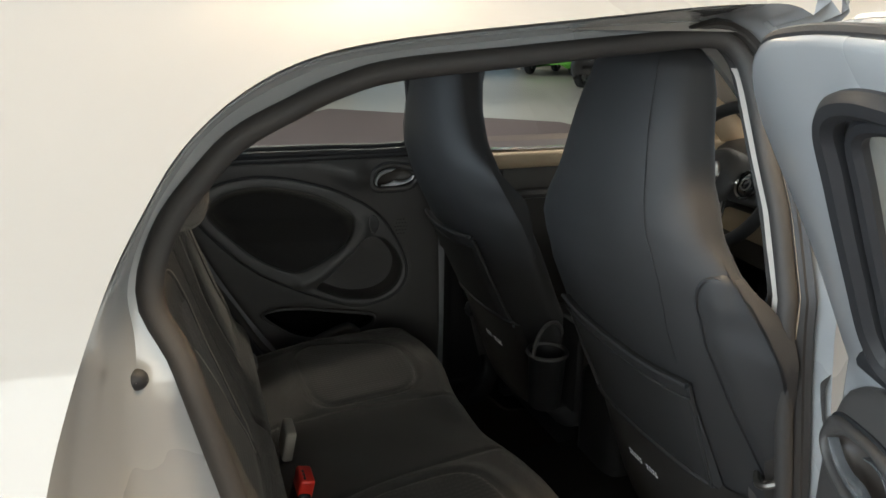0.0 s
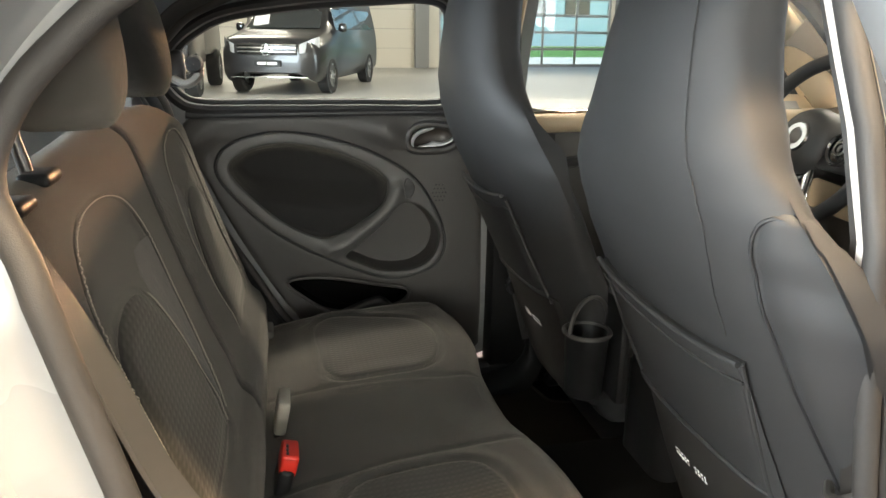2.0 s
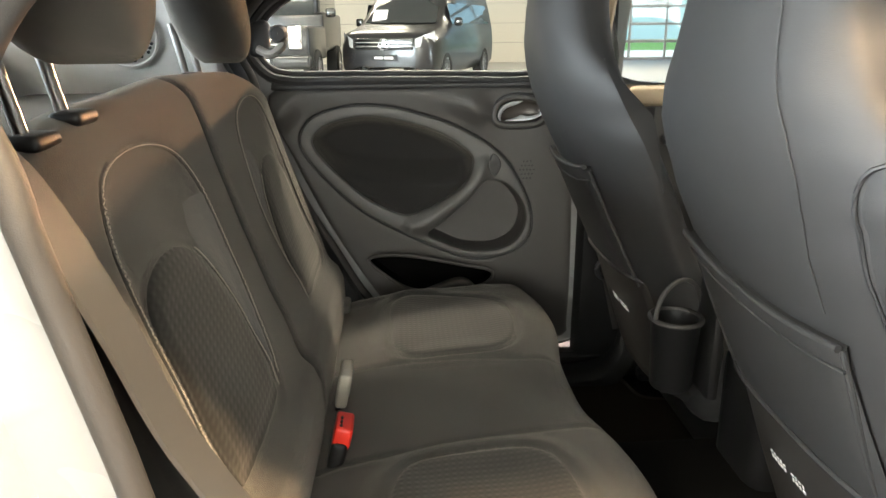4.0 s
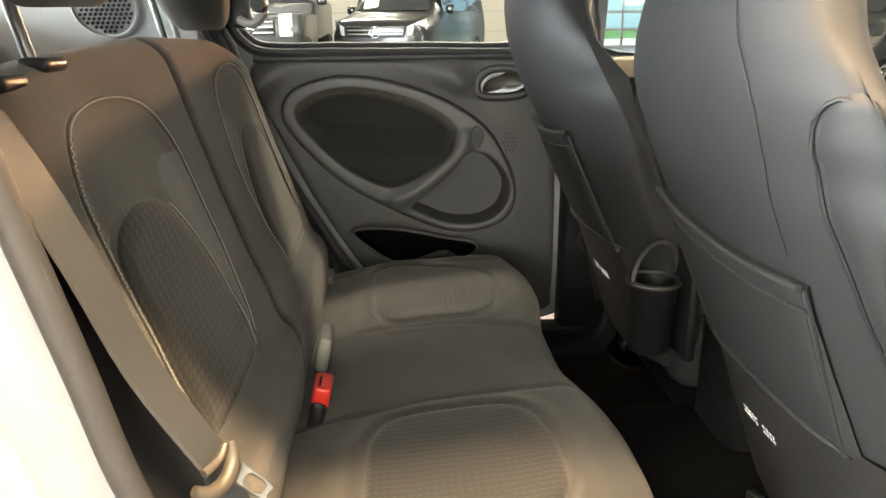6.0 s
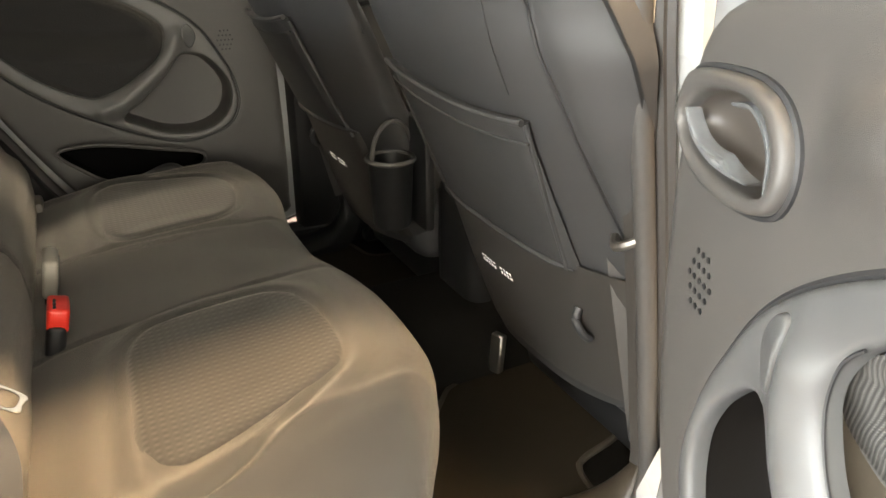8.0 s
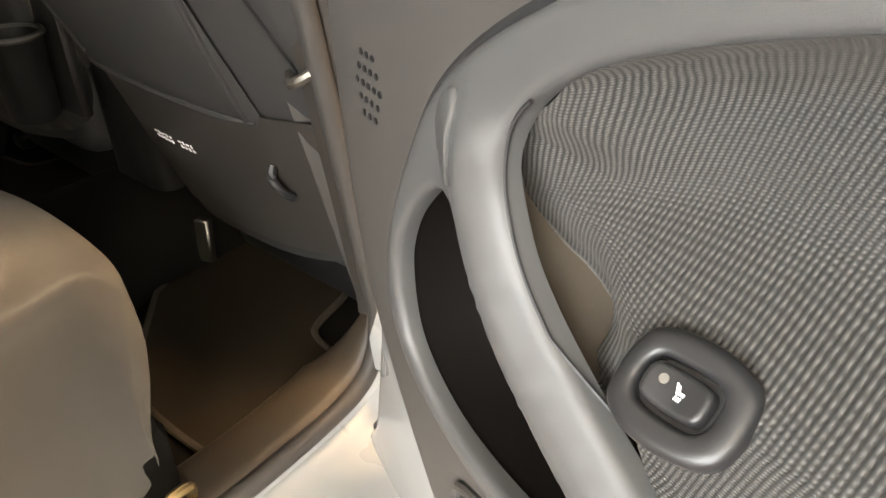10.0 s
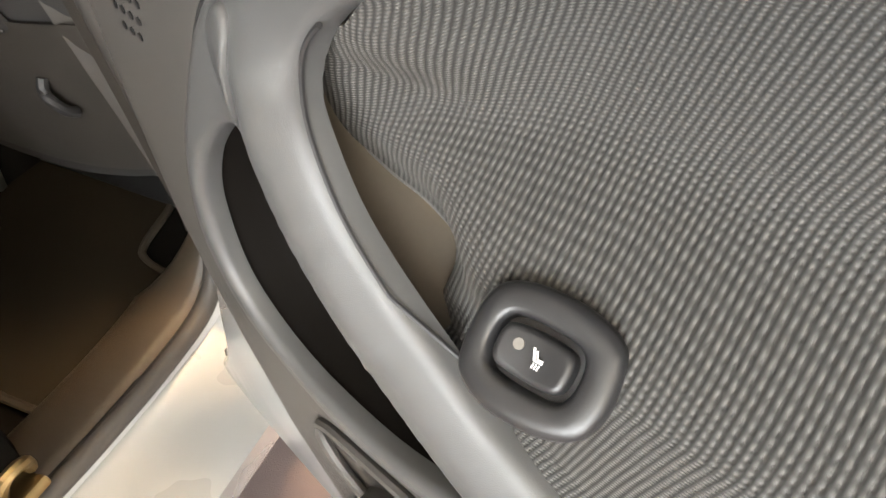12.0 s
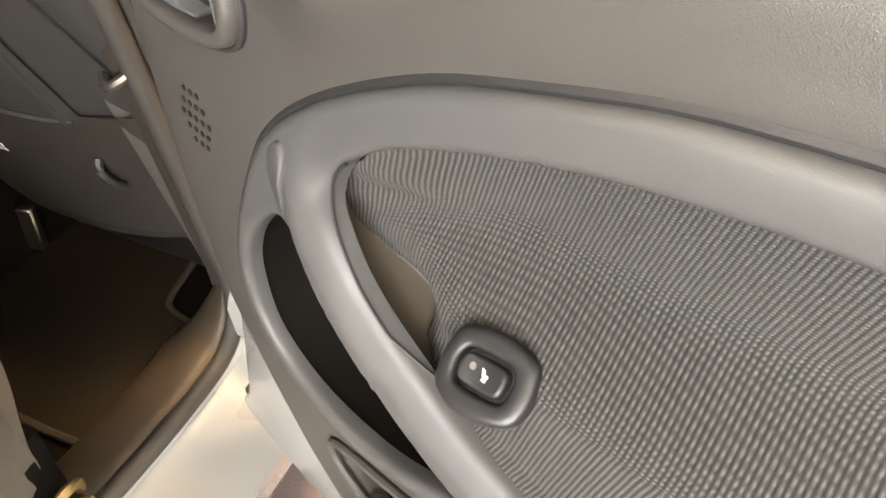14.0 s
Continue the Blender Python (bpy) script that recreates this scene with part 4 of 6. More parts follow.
LEAF = [(0.045, 0.42), (0.06, 0.36), (0.20, 0.335), (0.42, 0.345), (0.52, 0.41), (0.60, 0.50), (0.69, 0.62), (0.755, 0.763), (0.80, 0.918), (0.835, 1.02), (0.862, 1.09), (0.845, 1.145), (0.80, 1.19), (0.73, 1.235), (0.62, 1.268), (0.45, 1.288), (0.30, 1.300), (0.17, 1.302), (0.085, 1.288), (0.045, 1.23), (0.020, 1.10), (0.012, 0.97), (0.028, 0.80), (0.045, 0.6)]
WIN = [(0.20, 1.006), (0.40, 1.008), (0.60, 1.010), (0.735, 1.012), (0.785, 1.032), (0.812, 1.085), (0.79, 1.135), (0.74, 1.18), (0.66, 1.216), (0.50, 1.240), (0.36, 1.250), (0.255, 1.255), (0.200, 1.235), (0.184, 1.18), (0.168, 1.10), (0.160, 1.03)]
PANEL = [(0.086, 0.42), (0.096, 0.37), (0.22, 0.35), (0.41, 0.36), (0.50, 0.42), (0.562, 0.51), (0.630, 0.62), (0.700, 0.755), (0.768, 0.918), (0.780, 0.975), (0.750, 0.991), (0.60, 0.992), (0.40, 0.992), (0.24, 0.992), (0.150, 0.985), (0.112, 0.955), (0.097, 0.88), (0.090, 0.75), (0.086, 0.58)]
# free edge of the cloth and strip beside the pull bar of the open door: along, out, up
GRIP_CUT = [(0.330, -0.001, 0.848), (0.307, -0.002, 0.834), (0.301, -0.008, 0.819), (0.293, -0.012, 0.796), (0.297, -0.018, 0.783), (0.310, -0.024, 0.774), (0.321, -0.028, 0.766), (0.334, -0.032, 0.760), (0.349, -0.035, 0.750), (0.3575, -0.035, 0.740), (0.3578, -0.027, 0.7285), (0.3575, -0.018, 0.7225), (0.362, -0.009, 0.7215), (0.380, -0.001, 0.726)]
GRIP_STRIP = [(0.320, 0.002, 0.842), (0.304, -0.006, 0.825), (0.299, -0.008, 0.802), (0.301, -0.008, 0.786), (0.309, -0.008, 0.773), (0.322, -0.008, 0.752), (0.339, -0.008, 0.738), (0.361, -0.008, 0.7240), (0.398, -0.002, 0.7262)]
# the open door shows more of its painted front edge
PANEL_OPEN = [(0.285, 0.42), (0.315, 0.37)] + [(u, v + (0.009 if v > 0.99 else 0.0)) for u, v in PANEL[3:15]] + [(0.112, 0.955), (0.099, 0.89), (0.1, 0.82), (0.108, 0.75), (0.122, 0.685), (0.145, 0.62), (0.182, 0.56), (0.235, 0.49)]


def inside(loop, u, v):
    """How far (u, v) lies inside the closed loop; negative outside."""
    d = np.min(np.hypot(loop[:, 0] - u, loop[:, 1] - v))
    x, y = loop[:, 0], loop[:, 1]
    x2, y2 = np.roll(x, -1), np.roll(y, -1)
    hit = ((y > v) != (y2 > v)) & (u < (x2 - x) * (v - y) / (y2 - y + 1e-12) + x)
    return d if hit.sum() % 2 else -d


def panel_lift(u, v):
    """The soft bulge of the trim above the ring."""
    d = -inside(RING, u, v)
    t = min(1.0, max(0.0, (d - 0.012) / 0.05)) * min(1.0, max(0.0, (v - 0.82) / 0.06)) * min(1, max(0, (u - 0.252) / 0.075))
    t *= min(1.0, max(0.0, (1.0 - v) / 0.075 + 0.1))
    return 0.006 + 0.026 * t * t * (3 - 2 * t) - 0.012 * max(0, (0.5 - v) / 0.15)


def surface_plate(outer, holes, lift, edge, thick, step=0.02):
    """Like plate(), with inner points, so that the sheet can bulge."""
    bm = plate(outer, holes, lambda u, v: 0, thick, edge)
    flat = [f for f in bm.faces if all(abs(v.co.y) < 1e-6 for v in f.verts)]
    long = [e for e in {e for f in flat for e in f.edges} if e.calc_length() > step]
    for _ in range(5):
        long = [e for e in bm.edges if e.calc_length() > step and all(abs(v.co.y) < 1e-6 for v in e.verts)]
        if not long:
            break
        bmesh.ops.subdivide_edges(bm, edges=long, cuts=1)
        bmesh.ops.triangulate(bm, faces=[f for f in bm.faces if len(f.verts) > 4])
    for v in bm.verts:
        v.co.y += lift(v.co.x, v.co.z)
    return bm


def uv_sheet(ob, f):
    """Lays the cloth on a mesh: f gives the flat place of a vertex, in metres."""
    me = ob.data
    uv = me.uv_layers.new(name="cloth")
    for lp in me.loops:
        uv.data[lp.index].uv = f(me.vertices[lp.vertex_index].co)


def rear_door(name, m, sgn, label, shift=(0.0, 0.0), panel=PANEL, slot=SLOT, bar=BAR, ring_paint=None, bowl=BOWL):
    d = thing(name, m, label, "car door", "rear doors")

    def add(nm, bm, material, parent=None, lab="", mm=None, **k):
        return part(nm, flip(bm, sgn), material, parent or d, lab, m=mm, **k)

    def at(u, n, z, rx=0, ry=0, rz=0):
        return pose(u, sgn * n, z, rx * sgn, ry, rz * sgn)

    seat_switch = sgn < 0
    shift = np.array(shift)
    hole_h = HANDLE_OPEN if sgn < 0 else HANDLE_HOLE + shift
    leaf, win = spline([(u + ((0.060 if 0.55 < v < 1.0 else 0.050 if v >= 1.0 else 0.032) if u < 0.1 and sgn < 0 and 0.4 < v < 1.15 else 0.0), v) for u, v in LEAF], 180), spline(WIN, 200)
    def lean(v):
        return LEAN * max(0, v - 0.98)

    add("door_shell", plate(leaf, [win, offset2(spline(panel, 90), -0.03)], lambda u, v: -0.016 + lean(v), 0.05, 0.010), PAINT, lab="white painted door shell")
    add("outer_skin", plate(offset2(leaf, 0.012), [offset2(win, 0.004)], lambda u, v: -0.10 + lean(v) + 0.03 * max(0, v - 0.95) / 0.3, 0.012, 0.008), PAINT, lab="white outer door skin")
    for off, y, r in ((0.002, -0.016, 0.012), (-0.012, -0.030, 0.009)):
        add("window_seal", tube([(q[0], y + lean(q[1]), q[1]) for q in offset2(win, off)], r, True, 8, 1.0, (0, 1, 0)), BLACK_RUBBER, lab="black rubber window seal")
    g = add("window_glass", plate(offset2(win, 0.006), [], lambda u, v: -0.045 + lean(v), 0.004, 0.0), TINT, lab="clear side window glass", smooth=False)
    g.visible_shadow = False
    path = [(q[0], -0.030 + lean(q[1]), q[1]) for q in offset2(leaf, 0.002)]
    add("edge_seal", tube(path, 0.006, True, 8, 1.0, (0, 1, 0)), BLACK_RUBBER, lab="black rubber door edge seal")
    trim = add("door_trim", surface_plate(spline(panel, 130), [offset2(RING, -0.004), hole_h, MAP_SLOT], panel_lift, 0.010, 0.026, 0.015), PLASTIC, lab="dark grained plastic door trim", angle=35)
    add("window_ledge", tube([(u, -0.004, (0.996 if sgn > 0 else 1.005) + 0.004 * (u > 0.75)) for u in np.linspace(0.13, 0.772, 30)], 0.011, False, 10, 1.0, (0, 1, 0)), BLACK_RUBBER, lab="black rubber strip below the window")
    # ring round bowl and slot
    def ring_lift(u, v):
        d = float(np.min(np.hypot(bar[:, 0] - u, bar[:, 1] - v)))
        return 0.012 + 0.013 * math.exp(-(d / 0.018) ** 2) * min(1, max(0, (v - 0.60) / 0.06))

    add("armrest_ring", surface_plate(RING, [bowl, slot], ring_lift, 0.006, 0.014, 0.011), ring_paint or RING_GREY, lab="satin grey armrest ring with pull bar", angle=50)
    add("ring_gap", tube([(q[0], 0.004, q[1]) for q in offset2(RING, 0.002)], 0.003, True, 6, 1.0, (0, 1, 0)), BLACK_RUBBER)
    # cloth bowl; beside the pull bar of the open door its cut edge lies free over the grip opening
    c = np.array((0.50, 0.83))
    if sgn < 0:
        i0, i1 = (int(np.argmin(np.hypot(bowl[:, 0] - a, bowl[:, 1] - b))) for a, b in ((0.336, 0.857), (0.402, 0.726)))
        step = 1 if (i0 - i1) % len(bowl) > (i1 - i0) % len(bowl) else -1
        gone = [(i0 + step * j) % len(bowl) for j in range(1, (step * (i1 - i0)) % len(bowl))]
        rest = [(i1 + step * j) % len(bowl) for j in range((step * (i0 - i1)) % len(bowl) + 1)]
        sides = bowl[rest]
        cut = spline(GRIP_CUT, 44, False)
        rim = np.array([(q[0], 0.004, q[1]) for q in sides] + [tuple(q) for q in cut])
    else:
        sides, cut = bowl, None
        rim = np.array([(q[0], 0.004, q[1]) for q in bowl])

    def depth(u, v):
        s = float(np.min(np.hypot(sides[:, 0] - u, sides[:, 1] - v)))
        z0 = 0.764 + 0.10 * max(0.0, u - 0.43)
        low = min(1.0, max(0.0, (v - z0) / 0.065))
        a = min(1.0, s / 0.03)
        return 0.006 - 0.055 * (low * low * (3 - 2 * low)) * math.sin(a * math.pi / 2) ** 0.8 - 0.005 * min(1, s / 0.01)

    bm = bmesh.new()
    rows = []
    for k in np.concatenate(((1.0, 0.992, 0.984, 0.976, 0.968), np.linspace(0.955, 0.02, 58))):
        row = []
        for j, q in enumerate(rim):
            p = c + (q[[0, 2]] - c) * k
            n = depth(*p) if k < 1 else q[1]
            if cut is not None:
                away = np.hypot(cut[:, 0] - p[0], cut[:, 2] - p[1])
                share = np.exp(-((away - away.min()) / 0.016) ** 2)
                w = math.exp(-(away.min() / 0.036) ** 2)
                n += (float((share * cut[:, 1]).sum() / share.sum()) - n) * w
                if k == 1 and j >= len(sides):
                    n = q[1]
            row.append((p[0], n, p[1]))
        rows.append(row)
    grid_mesh(bm, rows, True, False, False, True)
    cloth = add("cloth_insert", bm, INSERT if sgn < 0 else INSERT_SHADED, lab="grey ribbed cloth insert")
    uv_sheet(cloth, lambda q: (q.x * 0.97 - q.z * 0.24 + abs(q.y) * 0.35, q.x * 0.24 + q.z * 0.97 - abs(q.y) * 0.4))
    if cut is not None:
        strip = spline(GRIP_STRIP, 30, False)
        edge = spline([bowl[i] for i in gone], 30, False)
        sm = bmesh.new()
        grid_mesh(sm, [[(edge[j][0] + (strip[j][0] - edge[j][0]) * f, 0.010 * min(1.0, (29 - j) / 7) + (strip[j][1] - 0.010 * min(1.0, (29 - j) / 7)) * f + 0.004 * math.sin(math.pi * f) * min(1.0, (29 - j) / 7), edge[j][1] + (strip[j][2] - edge[j][1]) * f) for f in np.linspace(0, 1, 7)] for j in range(30)], False)
        add("bar_strip", sm, STRIP, lab="dark grey strip along the pull bar")
        add("strip_gap", tube([(q[0], 0.0105 * min(1.0, (29 - j) / 7), q[1]) for j, q in enumerate(edge)], 0.0011, False, 6, 1, (0, 1, 0)), BLACK_RUBBER)
        line = spline(GRIP_CUT[2:-1], 30, False)
        gp = bmesh.new()
        grid_mesh(gp, [[tuple(np.array(strip[j]) * (1 - f) + (np.array(line[j]) - np.array((0, 0.010 * min(1, 4 * j / 29, 4 * (29 - j) / 29), 0))) * f) for f in (0.0, 0.2, 0.4, 0.6, 0.8, 1.0, 1.25)] for j in range(30)], False)
        add("grip_recess", gp, BEIGE_DARK, lab="brown lining of the grip opening")
        add("grip_lip", tube([tuple(q) for q in line], 0.0009, False, 6, 1, (0, 1, 0)), CLOTH_GREY, lab="cut edge of the cloth")
    # slot depth; on the open door its shade is put into a near-black colour
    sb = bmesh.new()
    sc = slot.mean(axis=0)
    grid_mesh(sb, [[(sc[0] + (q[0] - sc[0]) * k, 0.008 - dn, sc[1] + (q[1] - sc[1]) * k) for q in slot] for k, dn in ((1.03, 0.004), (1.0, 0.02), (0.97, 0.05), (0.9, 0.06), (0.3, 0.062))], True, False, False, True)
    add("slot_recess", sb, SLOT_SHADE if sgn < 0 else PLASTIC, lab="dark pull slot")
    # oval cap
    cap = spline([(0.268, 0.834), (0.280, 0.842), (0.288, 0.832), (0.290, 0.815), (0.285, 0.798), (0.276, 0.790), (0.266, 0.802), (0.262, 0.818)], 40)
    add("screw_cap", plate(cap, [], lambda u, v: ring_lift(u, v) + 0.0035, 0.008, 0.003), RING_GREY, lab="oval grey screw cap")
    # lower map pocket, lined near black for the shade inside it
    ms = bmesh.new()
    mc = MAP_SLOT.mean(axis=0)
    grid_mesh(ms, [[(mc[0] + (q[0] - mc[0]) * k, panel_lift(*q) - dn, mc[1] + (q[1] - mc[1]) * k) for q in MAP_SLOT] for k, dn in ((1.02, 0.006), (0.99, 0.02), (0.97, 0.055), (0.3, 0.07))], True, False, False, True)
    add("pocket", ms, POCKET_SHADE, lab="dark door pocket")
    add("pocket_lip", tube([(q[0], panel_lift(*q) + 0.001, q[1]) for q in MAP_SLOT], 0.004, True, 8, 1, (0, 1, 0)), PLASTIC)
    # handle
    base = 0.010
    if sgn < 0:
        rim_h = spline([(0.109, 0.903), (0.111, 0.926), (0.123, 0.940), (0.162, 0.946), (0.202, 0.947), (0.227, 0.941), (0.243, 0.928), (0.250, 0.911), (0.248, 0.893), (0.236, 0.879), (0.205, 0.871), (0.168, 0.871), (0.135, 0.881)], 60)
    else:
        rim_h = offset2(hole_h, 0.0135)
    bz = bmesh.new()
    grid_mesh(bz, [[(q[0] + (r[0] - q[0]) * f, base + h, q[1] + (r[1] - q[1]) * f) for q, r in zip(rim_h, hole_h)] for f, h in ((-0.02, -0.012), (0.0, 0.001), (0.06, 0.0045), (0.18, 0.0065), (0.45, 0.0072), (0.75, 0.0066), (0.92, 0.0045), (1.0, 0.001), (1.03, -0.010))])
    add("handle_bezel", bz, PLASTIC, lab="dark handle surround", angle=60)
    add("bezel_gap", tube([(q[0], 0.0072, q[1]) for q in offset2(rim_h, 0.001)], 0.0025, True, 6, 1.0, (0, 1, 0)), BLACK_RUBBER)
    hd = bmesh.new()
    hc = hole_h.mean(axis=0)
    grid_mesh(hd, [[(hc[0] + (q[0] - hc[0]) * k, base - dn, hc[1] + (q[1] - hc[1]) * k) for q in hole_h] for k, dn in ((1.03, -0.001), (1.0, 0.006), (0.95, 0.015), (0.82, 0.022), (0.5, 0.027), (0.2, 0.028))], True, False, False, True)
    add("handle_dish", hd, DISH, lab="glossy brown-black handle dish")
    if sgn < 0:
        grips = (("handle", [(0.184, 0.9315), (0.203, 0.9345), (0.217, 0.930), (0.2285, 0.9205), (0.2345, 0.909), (0.2355, 0.891)], 0.0065, 0.3, "chrome door handle"), ("handle_blade", [(0.122, 0.914), (0.128, 0.906), (0.141, 0.896), (0.166, 0.8885), (0.19, 0.8875), (0.216, 0.890)], 0.0085, 0.9, "chrome lower handle blade"))
    else:
        grips = tuple((nm, [np.array(q) + shift for q in pts], 0.0115, 0.8, lab) for nm, pts, lab in (("handle", [(0.197, 0.9345), (0.222, 0.932), (0.241, 0.923), (0.2505, 0.910), (0.2515, 0.897), (0.247, 0.890)], "chrome door handle"), ("handle_blade", [(0.146, 0.913), (0.153, 0.902), (0.172, 0.893), (0.200, 0.8895), (0.236, 0.890)], "chrome lower handle blade")))
    for nm, pts, wide, power, lab in grips:
        pts = spline(pts, 30, False)
        bl = bmesh.new()
        rows = []
        for i in range(30):
            w = 0.0015 + wide * math.sin(math.pi * (i + 0.5) / 30) ** power
            o = (hc - pts[i]) / np.linalg.norm(hc - pts[i])
            rows.append([(pts[i][0] + o[0] * w * f, base + h, pts[i][1] + o[1] * w * f) for f, h in ((0.0, -0.006), (-0.05, 0.002), (0.08, 0.0050), (0.5, 0.0045), (0.85, 0.001), (1.0, -0.006))])
        grid_mesh(bl, rows, False)
        add(nm, bl, SATIN if sgn < 0 else CHROME_SHINE, lab=lab)
    # loudspeaker holes
    for j in range(-2, 3):
        for i in range(-2, 3):
            px, pz = (i + 0.5 * (j % 2)) * 0.0095, j * 0.0098
            if math.hypot(px, pz) < 0.0225:
                add("speaker_hole", cyl(0.0023, 0.0023, 0.003, 8), PLASTIC_BLACK, mm=at(0.164 + px * 0.85 + (0.036 if sgn > 0 else 0), 0.0052, 0.802 + pz, 90, 0, 0))
    # seat heating switch
    if seat_switch:
        sw = thing("seat_switch", at(0.4275, 0.0055, 0.773, 0, 0, 0) @ pose(0, 0, 0, 48 * sgn, 0, 0) @ pose(0, 0, 0, 0, -8, 0) @ Matrix.Scale(0.90, 4))
        sw.parent = d
        sw["label"] = "black seat heating switch with white sign"
        oval = spline([(-0.0285, -0.008), (-0.0245, -0.0185), (-0.010, -0.0250), (0.010, -0.0245), (0.0245, -0.0190), (0.0300, -0.008), (0.0300, 0.008), (0.0255, 0.0190), (0.010, 0.0245), (-0.010, 0.0245), (-0.0240, 0.0190), (-0.0285, 0.008)], 64)
        hole = spline([(-0.0165, -0.0065), (-0.012, -0.0105), (0, -0.0115), (0.012, -0.0105), (0.0165, -0.0065), (0.0175, 0), (0.0165, 0.0065), (0.012, 0.0105), (0, 0.0115), (-0.012, 0.0105), (-0.0165, 0.0065), (-0.0175, 0)], 48)
        bz = bmesh.new()
        grid_mesh(bz, [[(q[0], h, q[1]) for q in offset2(oval, off)] for off, h in ((0.0, -0.006), (0.0, 0.0012), (-0.0012, 0.0030), (-0.0035, 0.0042), (-0.0055, 0.0046))] + [[(q[0], h, q[1]) for q in spline(offset2(hole, off), 64)] for off, h in ((0.0034, 0.0046), (0.0018, 0.0038), (0.0006, 0.0018), (0.0, -0.004))])
        add("switch_bezel", bz, SWITCH, sw, "satin black switch surround", angle=60)
        add("switch_well", plate(offset2(hole, 0.002), [], lambda u, v: -0.002, 0.004, 0.0), BLACK_RUBBER, sw)
        add("rocker", plate(offset2(hole, -0.0022), [], lambda u, v: 0.0050 + 9 * u * u, 0.008, 0.003, 4), SWITCH, sw, "satin black rocker")
        add("indicator", cyl(0.0022, 0.0022, 0.0006, 16), GREY_TAB, sw, mm=pose(-0.0065, sgn * 0.0056, 0.002, 90, 0, 0))
        bm = bmesh.new()
        tube([(-0.001, 0.0058, 0.0035), (0.0012, 0.0058, -0.0015), (0.0052, 0.0058, -0.0015)], 0.0006, False, 6, 1, (0, 1, 0), bm)
        tube([(0.0008, 0.0058, 0.0028), (0.0024, 0.0058, -0.0004), (0.0052, 0.0058, -0.0004)], 0.0005, False, 6, 1, (0, 1, 0), bm)
        for k in range(3):
            tube([(0.0014 + k * 0.0014, 0.0058, -0.0026), (0.0018 + k * 0.0014, 0.0058, -0.0034), (0.0012 + k * 0.0014, 0.0058, -0.0042), (0.0016 + k * 0.0014, 0.0058, -0.0052)], 0.0004, False, 5, 1, (0, 1, 0), bm)
        for v in bm.verts:
            v.co.x, v.co.z = 0.0022 + (v.co.x - 0.0022) * 0.8, (v.co.z + 0.001) * 0.8
        add("heat_sign", bm, LABEL_WHITE, sw, "white heated seat sign")
    # lower loudspeaker pod
    lp = spline([(0.30, 0.42), (0.34, 0.40), (0.42, 0.41), (0.47, 0.46), (0.46, 0.50), (0.41, 0.525), (0.35, 0.54), (0.31, 0.50)], 48)
    add("pocket_cover", plate(lp, [], lambda u, v: 0.020, 0.02, 0.012), PLASTIC, lab="rounded dark pocket cover")
    return d


# same cloth on the far door, without weave; its shade darkens the colour
INSERT_SHADED = mat("knotted_cloth_plain_shaded", (0.027, 0.0265, 0.0265), 0.9, vary=0.15, vscale=60, bump=0.6, bscale=420, sheen=0.2, spec=0.2)
DISH = mat("brown_black_satin", (0.045, 0.038, 0.032), 0.38, vary=0.1)
BEIGE_DARK = mat("brown_grip_lining", (0.060, 0.050, 0.038), 0.7, vary=0.12, vscale=20, spec=0.2)
# near black instead of brown: the shade inside the pull slot
SLOT_SHADE = mat("brown_slot_in_shade", (0.005, 0.0042, 0.0036), 0.7, spec=0.06, bump=0.1, bscale=1500)
STRIP = mat("dark_grey_strip", (0.045, 0.043, 0.042), 0.45, bump=0.1, bscale=1800)
HANDLE_OPEN = spline([(0.118, 0.909), (0.130, 0.923), (0.152, 0.932), (0.190, 0.937), (0.220, 0.931), (0.233, 0.916), (0.236, 0.900), (0.230, 0.887), (0.191, 0.882), (0.150, 0.885), (0.125, 0.896)], 60)
HANDLE_HOLE = spline([(0.145, 0.912), (0.160, 0.928), (0.200, 0.936), (0.230, 0.933), (0.249, 0.920), (0.254, 0.903), (0.247, 0.890), (0.213, 0.886), (0.167, 0.889), (0.149, 0.899)], 60)
MAP_SLOT = spline([(0.575, 0.592), (0.54, 0.602), (0.47, 0.598), (0.36, 0.575), (0.28, 0.555), (0.30, 0.52), (0.40, 0.505), (0.48, 0.515), (0.54, 0.555)], 56)
OPEN, LEAN = radians(68), 0.47
near_m = Matrix(((-math.cos(OPEN), math.sin(OPEN), 0, -0.145), (-math.sin(OPEN), -math.cos(OPEN), 0, -0.6), (0, 0, 1, 0), (0, 0, 0, 1)))
far_m = Matrix(((-1, 0, 0, -0.065), (0, -1, 0, 0.6), (0, 0, 1, 0), (0, 0, 0, 1)))
rear_door("rear_door", near_m, -1, "open white rear door with dark trim and grey cloth insert", (-0.020, 0.0), PANEL_OPEN, SLOT_OPEN, BAR_OPEN, bowl=BOWL_OPEN)
rear_door("rear_door", far_m, 1, "closed rear door with dark trim and grey cloth insert", (0.018, 0.026), ring_paint=RING_FAR)

# ---- rear bench ----
bench = thing("rear_bench", pose(0, 0, 0.38), "black and charcoal cloth rear bench seat", "rear seat")


def P(x, y, z):
    return (x, y, z - 0.38)


